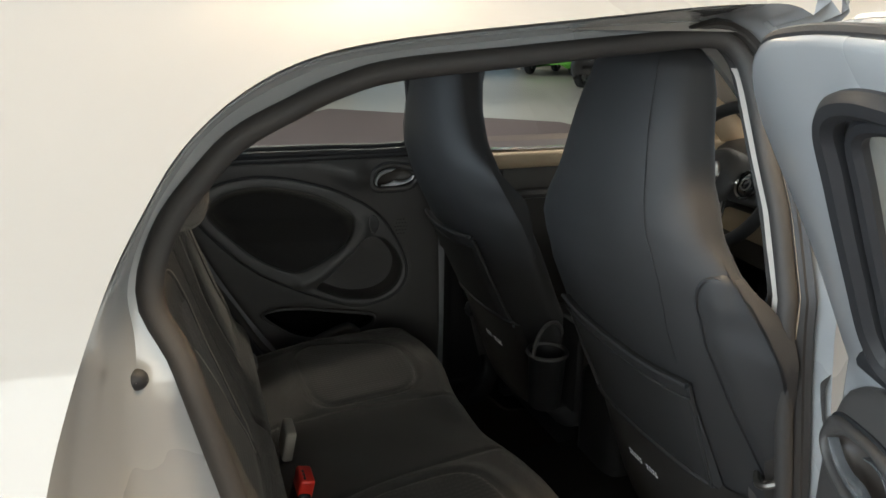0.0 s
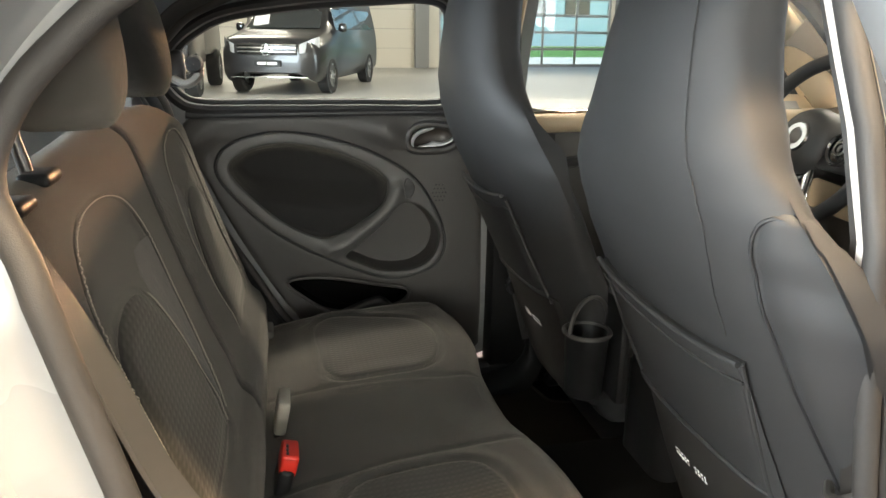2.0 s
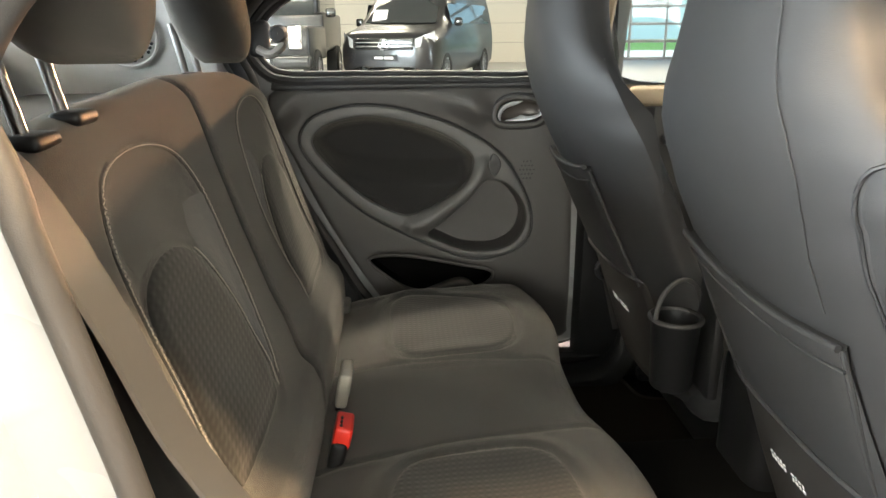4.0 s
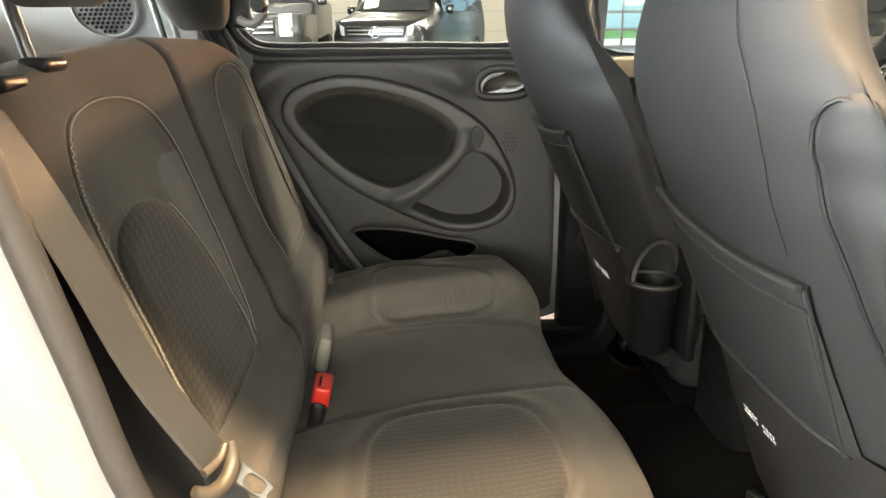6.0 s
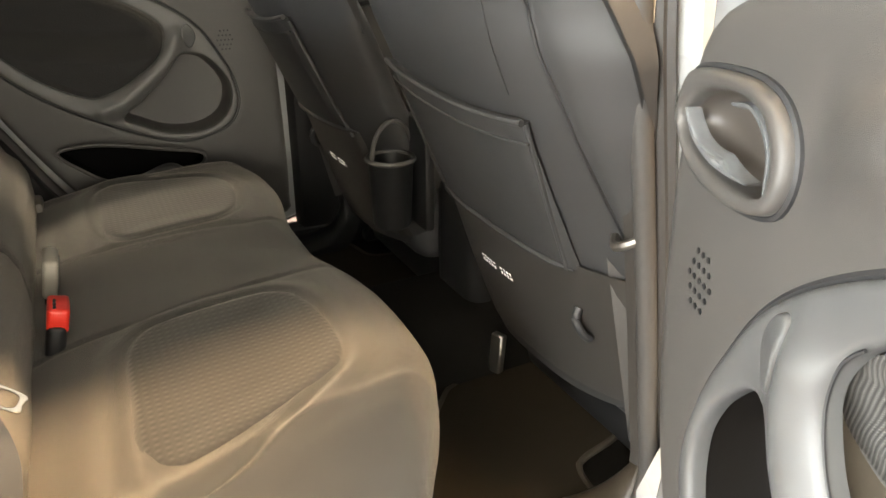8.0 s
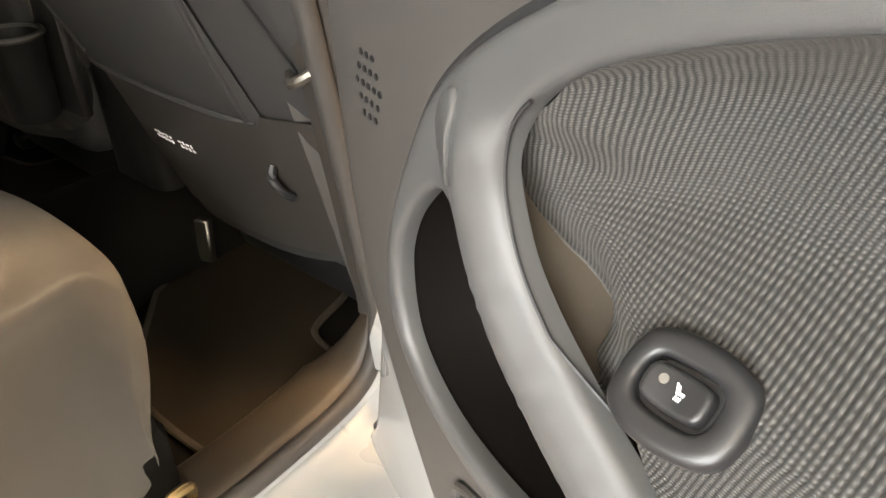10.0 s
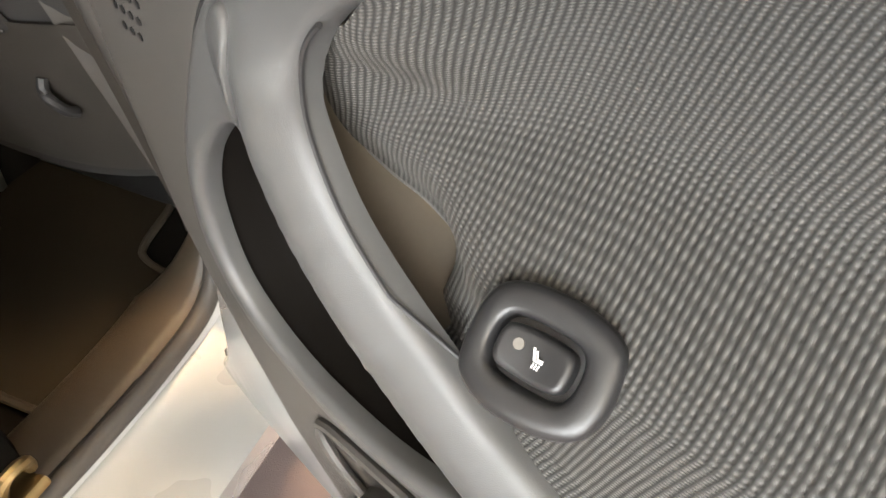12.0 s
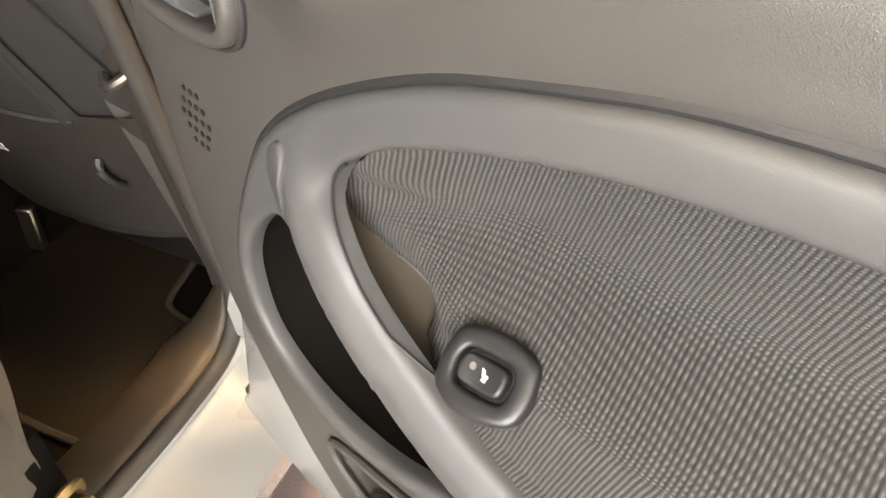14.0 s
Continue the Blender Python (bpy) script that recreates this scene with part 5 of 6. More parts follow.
def depth_in(loop, u, v):
    """For arrays of places: how far they lie inside the closed loop; negative outside."""
    u, v = np.asarray(u, float), np.asarray(v, float)
    d = np.min(np.hypot(loop[:, 0] - u[..., None], loop[:, 1] - v[..., None]), axis=-1)
    x, y = loop[:, 0], loop[:, 1]
    x2, y2 = np.roll(x, -1), np.roll(y, -1)
    hit = ((y > v[..., None]) != (y2 > v[..., None])) & (u[..., None] < (x2 - x) * (v[..., None] - y) / (y2 - y + 1e-12) + x)
    return np.where(hit.sum(-1) % 2 == 1, d, -d)


def ease(t):
    t = np.clip(t, 0.0, 1.0)
    return t * t * (3 - 2 * t)


# seat panels: x, and y from the middle of each seat towards the car's middle
PAD = spline([(-0.592, -0.02), (-0.595, -0.10), (-0.584, -0.146), (-0.556, -0.170), (-0.515, -0.166), (-0.46, -0.143), (-0.405, -0.117), (-0.363, -0.090), (-0.342, -0.055), (-0.336, -0.01), (-0.338, 0.04), (-0.350, 0.095), (-0.372, 0.130), (-0.41, 0.146), (-0.49, 0.144), (-0.553, 0.136), (-0.580, 0.10), (-0.590, 0.05)], 120)
PADS = [(-0.308, 1), (0.285, -1)]
FRONT_Y = (-0.53, -0.46, -0.40, -0.34, -0.28, -0.21, -0.15, -0.08, 0.0, 0.08, 0.15, 0.21, 0.28, 0.34, 0.40, 0.46, 0.54)
FRONT_X = (-0.320, -0.266, -0.242, -0.233, -0.230, -0.232, -0.240, -0.254, -0.266, -0.272, -0.270, -0.262, -0.250, -0.247, -0.252, -0.270, -0.325)
FRONT = spline(list(zip(FRONT_Y, FRONT_X)), 160, False)


def cushion_top(x, y):
    x, y = np.asarray(x, float), np.asarray(y, float)
    z = np.interp(x, (-0.72, -0.66, -0.61, -0.5, -0.37, -0.3), (0.512, 0.531, 0.541, 0.552, 0.561, 0.563))
    for cy, s in PADS:
        d = depth_in(PAD, x, s * (y - cy))
        z = z + 0.008 * ease((d + 0.045) / 0.04) - 0.0065 * np.exp(-((d - 0.001) / 0.0075) ** 2) - 0.004 * ease((d - 0.01) / 0.06)
    z = z - 0.014 * np.exp(-((y + 0.02) / 0.075) ** 2) * ease((x + 0.42) / 0.12)
    z = z - 0.0035 * np.exp(-((y - 0.115 + 0.1 * (x + 0.4)) / 0.006) ** 2) - 0.0035 * np.exp(-((y + 0.125 - 0.1 * (x + 0.4)) / 0.006) ** 2)
    return z + 0.0012 * np.sin(x * 31 + y * 17) * np.sin(y * 23 - x * 9)


def cushion_row(y):
    """One cut of the cushion from its rear edge over the rounded front to the floor side."""
    dist = min(y + 0.532, 0.548 - y)
    ey = math.sqrt(max(0.0, 1 - (1 - min(1.0, dist / 0.072)) ** 2.4))
    front = float(np.interp(y, FRONT[:, 0], FRONT[:, 1]))
    nose = 0.055
    xs = np.linspace(-0.712, front - nose, 74)
    low = 0.40
    z = low + (cushion_top(xs, np.full_like(xs, y)) - low) * (0.18 + 0.82 * ey) + 0.006 * math.exp(-((dist - 0.080) / 0.013) ** 2)
    row = list(zip(xs, [y] * len(xs), z))
    zt, x0 = row[-1][2], row[-1][0]
    drop = 0.058 * (0.3 + 0.7 * ey)
    for a in np.linspace(0.1, 1.0, 11):
        t = a * math.pi / 2
        row.append((x0 + nose * math.sin(t), y, zt - drop * (1 - math.cos(t))))
    for k in np.linspace(0.15, 1, 7):
        row.append((front + 0.010 * math.sin(k * math.pi * 0.5) - 0.045 * k ** 3, y, zt - drop - (zt - drop - 0.355) * k))
    # the door-side shoulder runs inwards to the front
    near = math.exp(-((y + 0.454) / 0.07) ** 2) if y < 0 else 0.0
    return [P(x, yy + near * float(np.interp(x, (-0.70, -0.575, -0.495, -0.405, -0.29), (-0.04, -0.046, -0.030, -0.004, 0.013))), z) for x, yy, z in row]


bm = bmesh.new()
ys = np.concatenate((np.linspace(-0.532, -0.45, 26), np.linspace(-0.447, 0.475, 230), np.linspace(0.48, 0.548, 22)))
vs = grid_mesh(bm, [cushion_row(y) for y in ys], False)
bm.faces.new(vs[0]), bm.faces.new(vs[-1][::-1])
part("cushion", bm, CLOTH, bench, "charcoal cloth seat cushion", angle=60)


def inner_loops(loop, steps, least):
    """The loop drawn together towards its middle in even steps."""
    c = loop.mean(axis=0)
    return [c + (loop - c) * k for k in np.linspace(1.0, least, steps)]


for cy, s in PADS:
    bm = bmesh.new()
    rows = []
    for i, lp in enumerate(inner_loops(offset2(PAD, -0.005), 26, 0.03)):
        z = cushion_top(lp[:, 0], cy + s * lp[:, 1]) + (0.0009 if i else -0.0008)
        rows.append([P(x, cy + s * u, zz) for (x, u), zz in zip(lp, z)])
    grid_mesh(bm, rows, True, False, False, True)
    ob = part("seat_panel", bm, PERF, bench, "embossed black cloth seat panel")
    uv_sheet(ob, lambda q: (q.x, q.y))

BACK_Z = (0.47, 0.55, 0.60, 0.625, 0.642, 0.66, 0.70, 0.75, 0.85, 0.95, 1.0, 1.06)
BACK_X = (-0.700, -0.690, -0.692, -0.702, -0.719, -0.727, -0.738, -0.757, -0.790, -0.818, -0.832, -0.852)
# the leaf-shaped field on each backrest and the darker panel in it: y from its middle towards the car's middle, z
ARCH = spline([(-0.138, 0.70), (-0.139, 0.80), (-0.140, 0.885), (-0.138, 0.935), (-0.120, 0.977), (-0.085, 0.998), (-0.02, 1.005), (0.045, 1.0), (0.098, 0.982), (0.134, 0.945), (0.152, 0.89), (0.157, 0.82), (0.146, 0.75), (0.128, 0.695), (0.108, 0.657), (0.02, 0.652), (-0.10, 0.655)], 140)
BACK_PANEL = spline([(-0.128, 0.69), (-0.130, 0.80), (-0.126, 0.855), (-0.108, 0.884), (-0.07, 0.899), (-0.02, 0.903), (0.03, 0.893), (0.066, 0.870), (0.092, 0.835), (0.114, 0.78), (0.120, 0.73), (0.114, 0.685), (0.100, 0.660), (0.02, 0.657), (-0.10, 0.660)], 120)
BACKS = [(-0.268, 1), (0.272, -1)]


def back_x(z):
    return float(np.interp(z, BACK_Z, BACK_X))


def back_front(y, z):
    """The front of the backrests."""
    y, z = np.asarray(y, float), np.asarray(z, float)
    x = np.interp(z, BACK_Z, BACK_X) + 0.004
    for cy, s in BACKS:
        u = s * (y - cy)
        d, dp = depth_in(ARCH, u, z), depth_in(BACK_PANEL, u, z)
        x = x - 0.008 * ease((d + 0.004) / 0.03) - 0.0045 * np.exp(-(d / 0.005) ** 2)
        x = x + 0.005 * ease(dp / 0.03) - 0.0035 * np.exp(-(dp / 0.004) ** 2)
    return x + 0.0010 * np.sin(y * 29 + z * 13) * np.sin(z * 21)


SPLIT = -0.012
for y0, y1 in ((-0.478, SPLIT - 0.0005), (SPLIT + 0.0005, 0.470)):
    bm = bmesh.new()
    rows = []
    for y in np.concatenate((np.linspace(y0, y0 + 0.022, 10), np.linspace(y0 + 0.026, y1 - 0.026, 100), np.linspace(y1 - 0.022, y1, 10))):
        e = min(1.0, min(y - y0, y1 - y) / 0.024)
        ey = math.sqrt(max(0.0, 1 - (1 - e) ** 2))
        outer = min(1.0, (y - y0 if y0 < -0.1 else y1 - y) / 0.16)
        top = 1.060 - 0.03 * (1 - outer) ** 2 - 0.02 * abs(y) / 0.5
        zs = np.linspace(0.47, top - 0.034, 130)
        row = [(x - 0.016 * (1 - ey), y, z) for x, z in zip(back_front(np.full_like(zs, y), zs), zs)]
        xt, zt = row[-1][0], row[-1][2]
        for a in np.linspace(0.08, 1.0, 12):
            t = a * math.pi
            row.append((xt - 0.036 * (1 - math.cos(t)) - 0.012 * math.sin(t), y, zt + 0.034 * math.sin(t) * (0.7 + 0.3 * ey)))
        row.append((xt - 0.06, y, 0.8)), row.append((-0.86, y, 0.47))
        rows.append([P(*q) for q in row])
    vs = grid_mesh(bm, rows, False)
    bm.faces.new(vs[0]), bm.faces.new(vs[-1][::-1])
    part("backrest", bm, CLOTH, bench, "charcoal cloth backrest", angle=60)
for cy, s in BACKS:
    bm = bmesh.new()
    rows = []
    for i, lp in enumerate(inner_loops(offset2(BACK_PANEL, -0.003), 26, 0.03)):
        x = back_front(cy + s * lp[:, 0], lp[:, 1]) + (0.0012 if i else -0.001)
        rows.append([P(xx, cy + s * u, z) for (u, z), xx in zip(lp, x)])
    grid_mesh(bm, rows, True, False, False, True)
    ob = part("back_panel", bm, PERF_DARK, bench, "ribbed black cloth back panel")
    uv_sheet(ob, lambda q: (q.y * 0.6, q.z))
    # grey stripe between the panel and the seam on the inner side
    bm = bmesh.new()
    rows = []
    for t in np.linspace(0, 1, 44):
        z = 0.664 + 0.262 * t
        ua = float(np.interp(z, (0.66, 0.685, 0.73, 0.78, 0.835, 0.870, 0.90, 0.93), (0.106, 0.116, 0.123, 0.117, 0.096, 0.070, 0.060, 0.075)))
        ub = float(np.interp(z, (0.657, 0.695, 0.75, 0.82, 0.89, 0.93), (0.107, 0.125, 0.143, 0.154, 0.149, 0.138)))
        us = np.linspace(ua, max(ub, ua + 0.002), 8)
        xx = back_front(cy + s * us, np.full_like(us, z))
        rows.append([P(x + 0.0016, cy + s * u, z) for x, u in zip(xx, us)])
    grid_mesh(bm, rows, False)
    part("bolster_stripe", bm, CLOTH_GREY, bench, "grey cloth bolster stripe")

    def on_back(q, out):
        return P(float(back_front(cy + s * q[0], q[1])) + out, cy + s * q[0], q[1])

    line = ARCH[2:104] if ARCH[2][1] < ARCH[40][1] else ARCH[::-1][2:104]
    part("seam", tube([on_back(q, 0.0012) for q in line], 0.0026, False, 6), CLOTH, bench)
    edge = [q for q in BACK_PANEL if q[0] > 0.055 and q[1] > 0.664]
    bm = bmesh.new()
    for path in (spline(line, 190, False), spline(sorted(edge, key=lambda q: -q[1]), 110, False)):
        pts = [Vector(on_back(q, 0.0042)) for q in path]
        for p0, p1 in zip(pts[:-1], pts[1:]):
            tube([p0, p0.lerp(p1, 0.66)], 0.0006, False, 5, 1, (0, 0, 1), bm)
    tagged(part("stitching", bm, THREAD, bench, "pale stitching along the seams"), kind="stuff")
for cy, hx, fw, zb in ((-0.366, 0.0, 0.060, 1.092), (0.318, -0.055, 0.062, 1.062)):
    hr = bmesh.new()
    rows = []
    for k in 0.5 - 0.5 * np.cos(np.linspace(0, math.pi, 34)):
        z = zb + 0.20 * k
        e = math.sqrt(max(0.0, 1 - abs(2 * k - 1) ** 2.6))
        w = (0.080 + 0.05 * min(1, k / 0.6)) * (0.12 + 0.88 * e)
        dp = 0.052 * (0.3 + 0.7 * e)
        row = []
        for i in range(36):
            a = 2 * math.pi * i / 36
            ca, sa = math.cos(a), math.sin(a)
            q = 1 / (abs(ca) ** 2.6 + abs(sa) ** 2.6) ** (1 / 2.6)
            row.append(P(-0.868 + hx + fw - 0.03 * k + dp * q * ca - 0.03 * (q * sa) ** 2, cy + w * q * sa, z))
        rows.append(row)
    grid_mesh(hr, rows, True, False, True, True)
    h = part("headrest", hr, CLOTH, bench, "charcoal cloth headrest", angle=60)
    for y in (cy - 0.041, cy + 0.041):
        part("post", tube([P(-0.866 + hx, y, 1.015), P(-0.888 + hx, y, 1.13)], 0.0062, False, 14), POST_STEEL, h, "dark steel headrest post")
        part("guide", rbox(0.030, 0.046, 0.014, 0.006, 3), PLASTIC_BLACK, h, "black post guide", m=pose(-0.862 + hx, y, 0.662 if abs(y) < abs(cy) else 0.652))

# buckles
bk = thing("belt_buckle", pose(-0.658, -0.118, 0.545, 0, 14, 0), "black belt buckle with red button", "belt buckle", "belt buckles")
part("housing", rbox(0.024, 0.058, 0.085, 0.008, 3), PLASTIC_BLACK, bk, m=pose(0, 0, -0.022))
part("button", rbox(0.026, 0.050, 0.034, 0.005, 3), RED, bk, "red release button", m=pose(0.001, 0, 0.026))
for i in range(3):
    part("slot", rbox(0.004, 0.008, 0.005, 0.001, 1), BLACK_RUBBER, bk, m=pose(-0.004, -0.016 + i * 0.010, 0.042))
part("stalk", rbox(0.010, 0.022, 0.05, 0.003, 2), PLASTIC_BLACK, bk, m=pose(-0.004, 0, -0.075))
bk = thing("belt_buckle", pose(-0.660, 0.022, 0.566, 0, 12, 0), "pale grey belt buckle seen from its back", "belt buckle", "belt buckles")
part("housing", rbox(0.020, 0.062, 0.060, 0.006, 3), TAB_LIGHT, bk, m=pose(0, 0, 0.004))
part("ridge", rbox(0.004, 0.004, 0.052, 0.0015, 1), GREY_TAB, bk, m=pose(0.0105, 0.006, 0.004))
part("stalk", rbox(0.010, 0.022, 0.06, 0.003, 2), PLASTIC_BLACK, bk, m=pose(-0.002, 0, -0.048))
tb = thing("anchor_tab", pose(-0.690, 0.425, 0.545), "small grey child seat anchor tab", "anchor tab")
part("tab", rbox(0.030, 0.060, 0.020, 0.006, 2), GREY_TAB, tb)

# near seat belt
sb = thing("seat_belt", pose(0, 0, 0), "grey seat belt with metal tongue hanging beside the backrest", "seat belt")
path = spline([(-0.93, -0.50, 1.10), (-0.85, -0.506, 1.045), (-0.815, -0.503, 0.99), (back_x(0.9) + 0.022, -0.495, 0.90), (back_x(0.8) + 0.022, -0.485, 0.80), (-0.705, -0.474, 0.70)], 40, False)
bm = bmesh.new()
grid_mesh(bm, [[(q[0] + 0.003 * a + 0.004 * w, q[1] + 0.023 * w, q[2]) for w, a in ((-1, 0), (-0.9, 1), (0, 1.3), (0.9, 1), (1, 0), (0, -0.3))] for q in path])
part("webbing", bm, BELT, sb, "dark grey webbing")
path = spline([(-0.705, -0.474, 0.70), (-0.685, -0.50, 0.63), (-0.70, -0.53, 0.55), (-0.71, -0.535, 0.45)], 20, False)
bm = bmesh.new()
grid_mesh(bm, [[(q[0] + 0.003 * a + 0.012 * w, q[1] + 0.010 * w, q[2]) for w, a in ((-1, 0), (-0.9, 1), (0, 1.3), (0.9, 1), (1, 0), (0, -0.3))] for q in path])
part("webbing", bm, BELT, sb)
tg = part("tongue", tube(spline([(-0.712, -0.522, 0.706), (-0.702, -0.514, 0.697), (-0.693, -0.500, 0.696), (-0.688, -0.484, 0.706), (-0.690, -0.474, 0.722)], 26, False), [0.005 + 0.0028 * math.sin(math.pi * i / 25) for i in range(26)], False, 10, 1.0), TONGUE, sb, "worn brown plastic belt tongue")
part("tongue_bridge", tube(spline([(-0.706, -0.510, 0.714), (-0.697, -0.494, 0.716), (-0.694, -0.480, 0.722)], 12, False), 0.004, False, 8), TONGUE, tg)
bm = plate(spline([(-0.008, -0.032), (0.0, -0.033), (0.008, -0.032), (0.009, 0.0), (0.008, 0.010), (-0.008, 0.010), (-0.009, 0.0)], 40), [spline([(-0.005, -0.027), (0.005, -0.027), (0.005, -0.010), (-0.005, -0.010)], 24)], lambda u, v: 0.0015, 0.003, 0.0006)
part("latch_plate", bm, LATCH_STEEL, tg, "steel latch plate", m=pose(-0.684, -0.486, 0.698, 0, 0, 20) @ pose(0, 0, 0, -25, -48, 0))
# far belt guide
fb = thing("belt_guide", pose(-0.845, 0.545, 1.10), "black belt guide on the far pillar", "belt guide")
part("cover", rbox(0.045, 0.03, 0.075, 0.012, 3), BLACK_RUBBER, fb)
part("bolt_cap", lathe([(0.001, 0.02), (0.014, 0.018), (0.018, 0.008), (0.018, -0.01)], 20), BLACK_RUBBER, fb, m=pose(0.045, -0.03, 0.01, 90, 0, 0))
part("loop", tube(spline([(0.0, -0.02, -0.02), (0.03, -0.035, -0.03), (0.055, -0.03, -0.005), (0.04, -0.03, 0.02)], 16, False), 0.009, False, 8), GREY_TAB, fb)

# ---- front seats ----


def seat_sections():
    #      z,    rear x, half width, depth
    return [(0.42, -0.02, 0.20, 0.10), (0.55, -0.060, 0.24, 0.13), (0.65, -0.095, 0.25, 0.13), (0.75, -0.140, 0.26, 0.125), (0.85, -0.182, 0.274, 0.12), (0.92, -0.218, 0.283, 0.118), (0.97, -0.240, 0.270, 0.110),
            (1.015, -0.254, 0.235, 0.108), (1.06, -0.261, 0.188, 0.110), (1.12, -0.261, 0.148, 0.112), (1.18, -0.254, 0.126, 0.112), (1.23, -0.243, 0.112, 0.108), (1.265, -0.233, 0.099, 0.096), (1.285, -0.223, 0.077, 0.075), (1.293, -0.212, 0.05, 0.04)]


def seat_at(z):
    s = np.array(seat_sections())
    return [float(np.interp(z, s[:, 0], s[:, i])) for i in (1, 2, 3)]


def seat_ring(z, a):
    """A point on the seat back's outline at one height."""
    x, w, d = seat_at(z)
    ca, sa = math.cos(a), math.sin(a)
    q = 1 / (abs(ca) ** 3.2 + abs(sa) ** 3.2) ** (1 / 3.2)
    y = w * sa * q
    if ca <= 0:
        return (seat_face(y, z)[0] + (d / 4) * (1 - abs(ca) * q), y, z)
    return (x + d * 0.55 + d * 0.45 * ca * q + 0.012 * min(1, abs(sa) * q) ** 4, y, z)


def ring_angle(y, z):
    """The angle at which the outline reaches y on its rear half."""
    lo, hi = math.pi / 2, math.pi
    for _ in range(26):
        mid = (lo + hi) / 2
        lo, hi = (mid, hi) if seat_ring(z, mid)[1] > y else (lo, mid)
    return lo


def seat_face(y, z, out=0.0):
    """The rear face of a front seat's back."""
    x, w, d = seat_at(z)
    t = min(1.0, abs(y) / w)
    a = float(np.interp(z, (0.84, 0.96, 1.06, 1.2), (0.052, 0.088, 0.040, 0.030)))
    return (x + a * t ** 2.8 - out, y, z)


def front_seat(cy, sgn, label, sway=0.0):
    s = thing("front_seat", pose(0, cy, 0.3), label, "car seat", "front seats")

    def Q(p):
        k = min(1.0, max(0.0, (p[2] - 1.0) / 0.12))
        return (p[0], p[1] * sgn - sway * k * k * (3 - 2 * k), p[2] - 0.3)

    bm = bmesh.new()
    rows = []
    for z in np.concatenate((np.linspace(0.42, 1.2, 60), np.linspace(1.21, 1.293, 18))):
        x, w, d = seat_at(z)
        row = [Q(seat_ring(z, 2 * math.pi * i / 56)) for i in range(56)]
        rows.append(row)
    grid_mesh(bm, rows, True, False, True, True)
    part("seat_back", bm, LEATHER, s, "black leatherette seat back with moulded headrest", angle=60)
    # pocket: raised panel with a piped edge
    bm = bmesh.new()
    rows = []
    for k in np.linspace(0, 1, 26):
        row = []
        for y in np.linspace(-0.150, 0.168, 30):
            t = (y + 0.150) / 0.318
            ztop = 0.852 + 0.010 * (2 * t - 1) ** 2 - 0.018 * t
            zlow = 0.645 + 0.01 * (1 - t)
            z = zlow + (ztop - zlow) * k
            b = 0.007 * min(1, k / 0.06, (1 - t) / 0.05 + 0.001, t / 0.05 + 0.001) + 0.004 * k
            row.append(Q(seat_face(y, z, b)))
        rows.append(row)
    rows.append([(q[0] + 0.02, q[1], q[2] + 0.004) for q in rows[-1]])
    grid_mesh(bm, rows, False)
    part("pocket", bm, LEATHER, s, "black leatherette seat pocket", angle=50)
    for dz, r in ((0.0, 0.0042), (-0.024, 0.002)):
        path = [Q(seat_face(y, 0.852 + 0.010 * ((y - 0.009) / 0.159) ** 2 - 0.018 * (y + 0.15) / 0.318 + dz, 0.011)) for y in np.linspace(-0.150, 0.170, 32)]
        part("piping", tube(path, r, False, 8), LEATHER, s)
    for y0, y1, z0, z1 in ((0.168, 0.150, 0.843, 0.65), (-0.150, -0.165, 0.854, 0.65)):
        path = [Q(seat_face(y0 + (y1 - y0) * k, z0 + (z1 - z0) * k, 0.005)) for k in np.linspace(0, 1, 20)]
        part("piping", tube(path, 0.0035, False, 8), LEATHER, s)
    # vertical seam up the back
    pts = spline([(0.150, 0.87), (0.153, 0.94), (0.155, 0.985), (0.149, 1.02), (0.130, 1.06), (0.113, 1.10), (0.096, 1.18), (0.080, 1.25), (0.066, 1.285)], 50, False)
    part("seam", tube([Q(seat_face(q[0], q[1], -0.0006)) for q in pts], 0.0008, False, 6), LEATHER, s)
    # rounded side shields, raised from the back
    for sd in (1,):
        bm = bmesh.new()
        rows = []
        for z in np.concatenate((np.linspace(0.62, 0.975, 26), np.linspace(0.985, 1.024, 10))):
            ye = float(np.interp(z, (0.62, 0.67, 0.75, 0.84, 0.94, 0.985, 1.008, 1.024), (0.232, 0.234, 0.228, 0.216, 0.202, 0.200, 0.206, 0.218)))
            a0 = ring_angle(ye, z)
            x, w, d = seat_at(z)
            row = []
            for t in np.linspace(0, 1, 20):
                p = seat_ring(z, a0 + (0.3 * math.pi - a0) * t ** 1.3)
                n = Vector(((p[0] - x - d * 0.5) / d, p[1] / w, 0)).normalized()
                h = min(1.0, t / 0.10, (1.026 - z) / 0.016)
                o = -0.004 + 0.0115 * math.sin(max(0.0, h) * math.pi / 2) - 0.004 * min(1, max(0, (t - 0.16) / 0.2))
                row.append(Q((p[0] + n.x * o, (p[1] + n.y * o) * sd, p[2])))
            rows.append(row)
        def on_side(y, z):
            p = seat_ring(z, ring_angle(y, z))
            return Q((p[0] - 0.0015, p[1] * sd, z))

        edge = spline([(0.232, 0.62), (0.234, 0.67), (0.228, 0.75), (0.216, 0.84), (0.202, 0.94), (0.200, 0.985), (0.205, 1.006), (0.214, 1.017), (0.222, 1.016)], 60, False)
        part("shield_seam", tube([on_side(q[0], q[1]) for q in edge], 0.0022, False, 6), BLACK_RUBBER, s, "dark seam round the side shield")
        grid_mesh(bm, rows, False)
        part("side_shield", bm, LEATHER, s, "raised black side shield", angle=60)
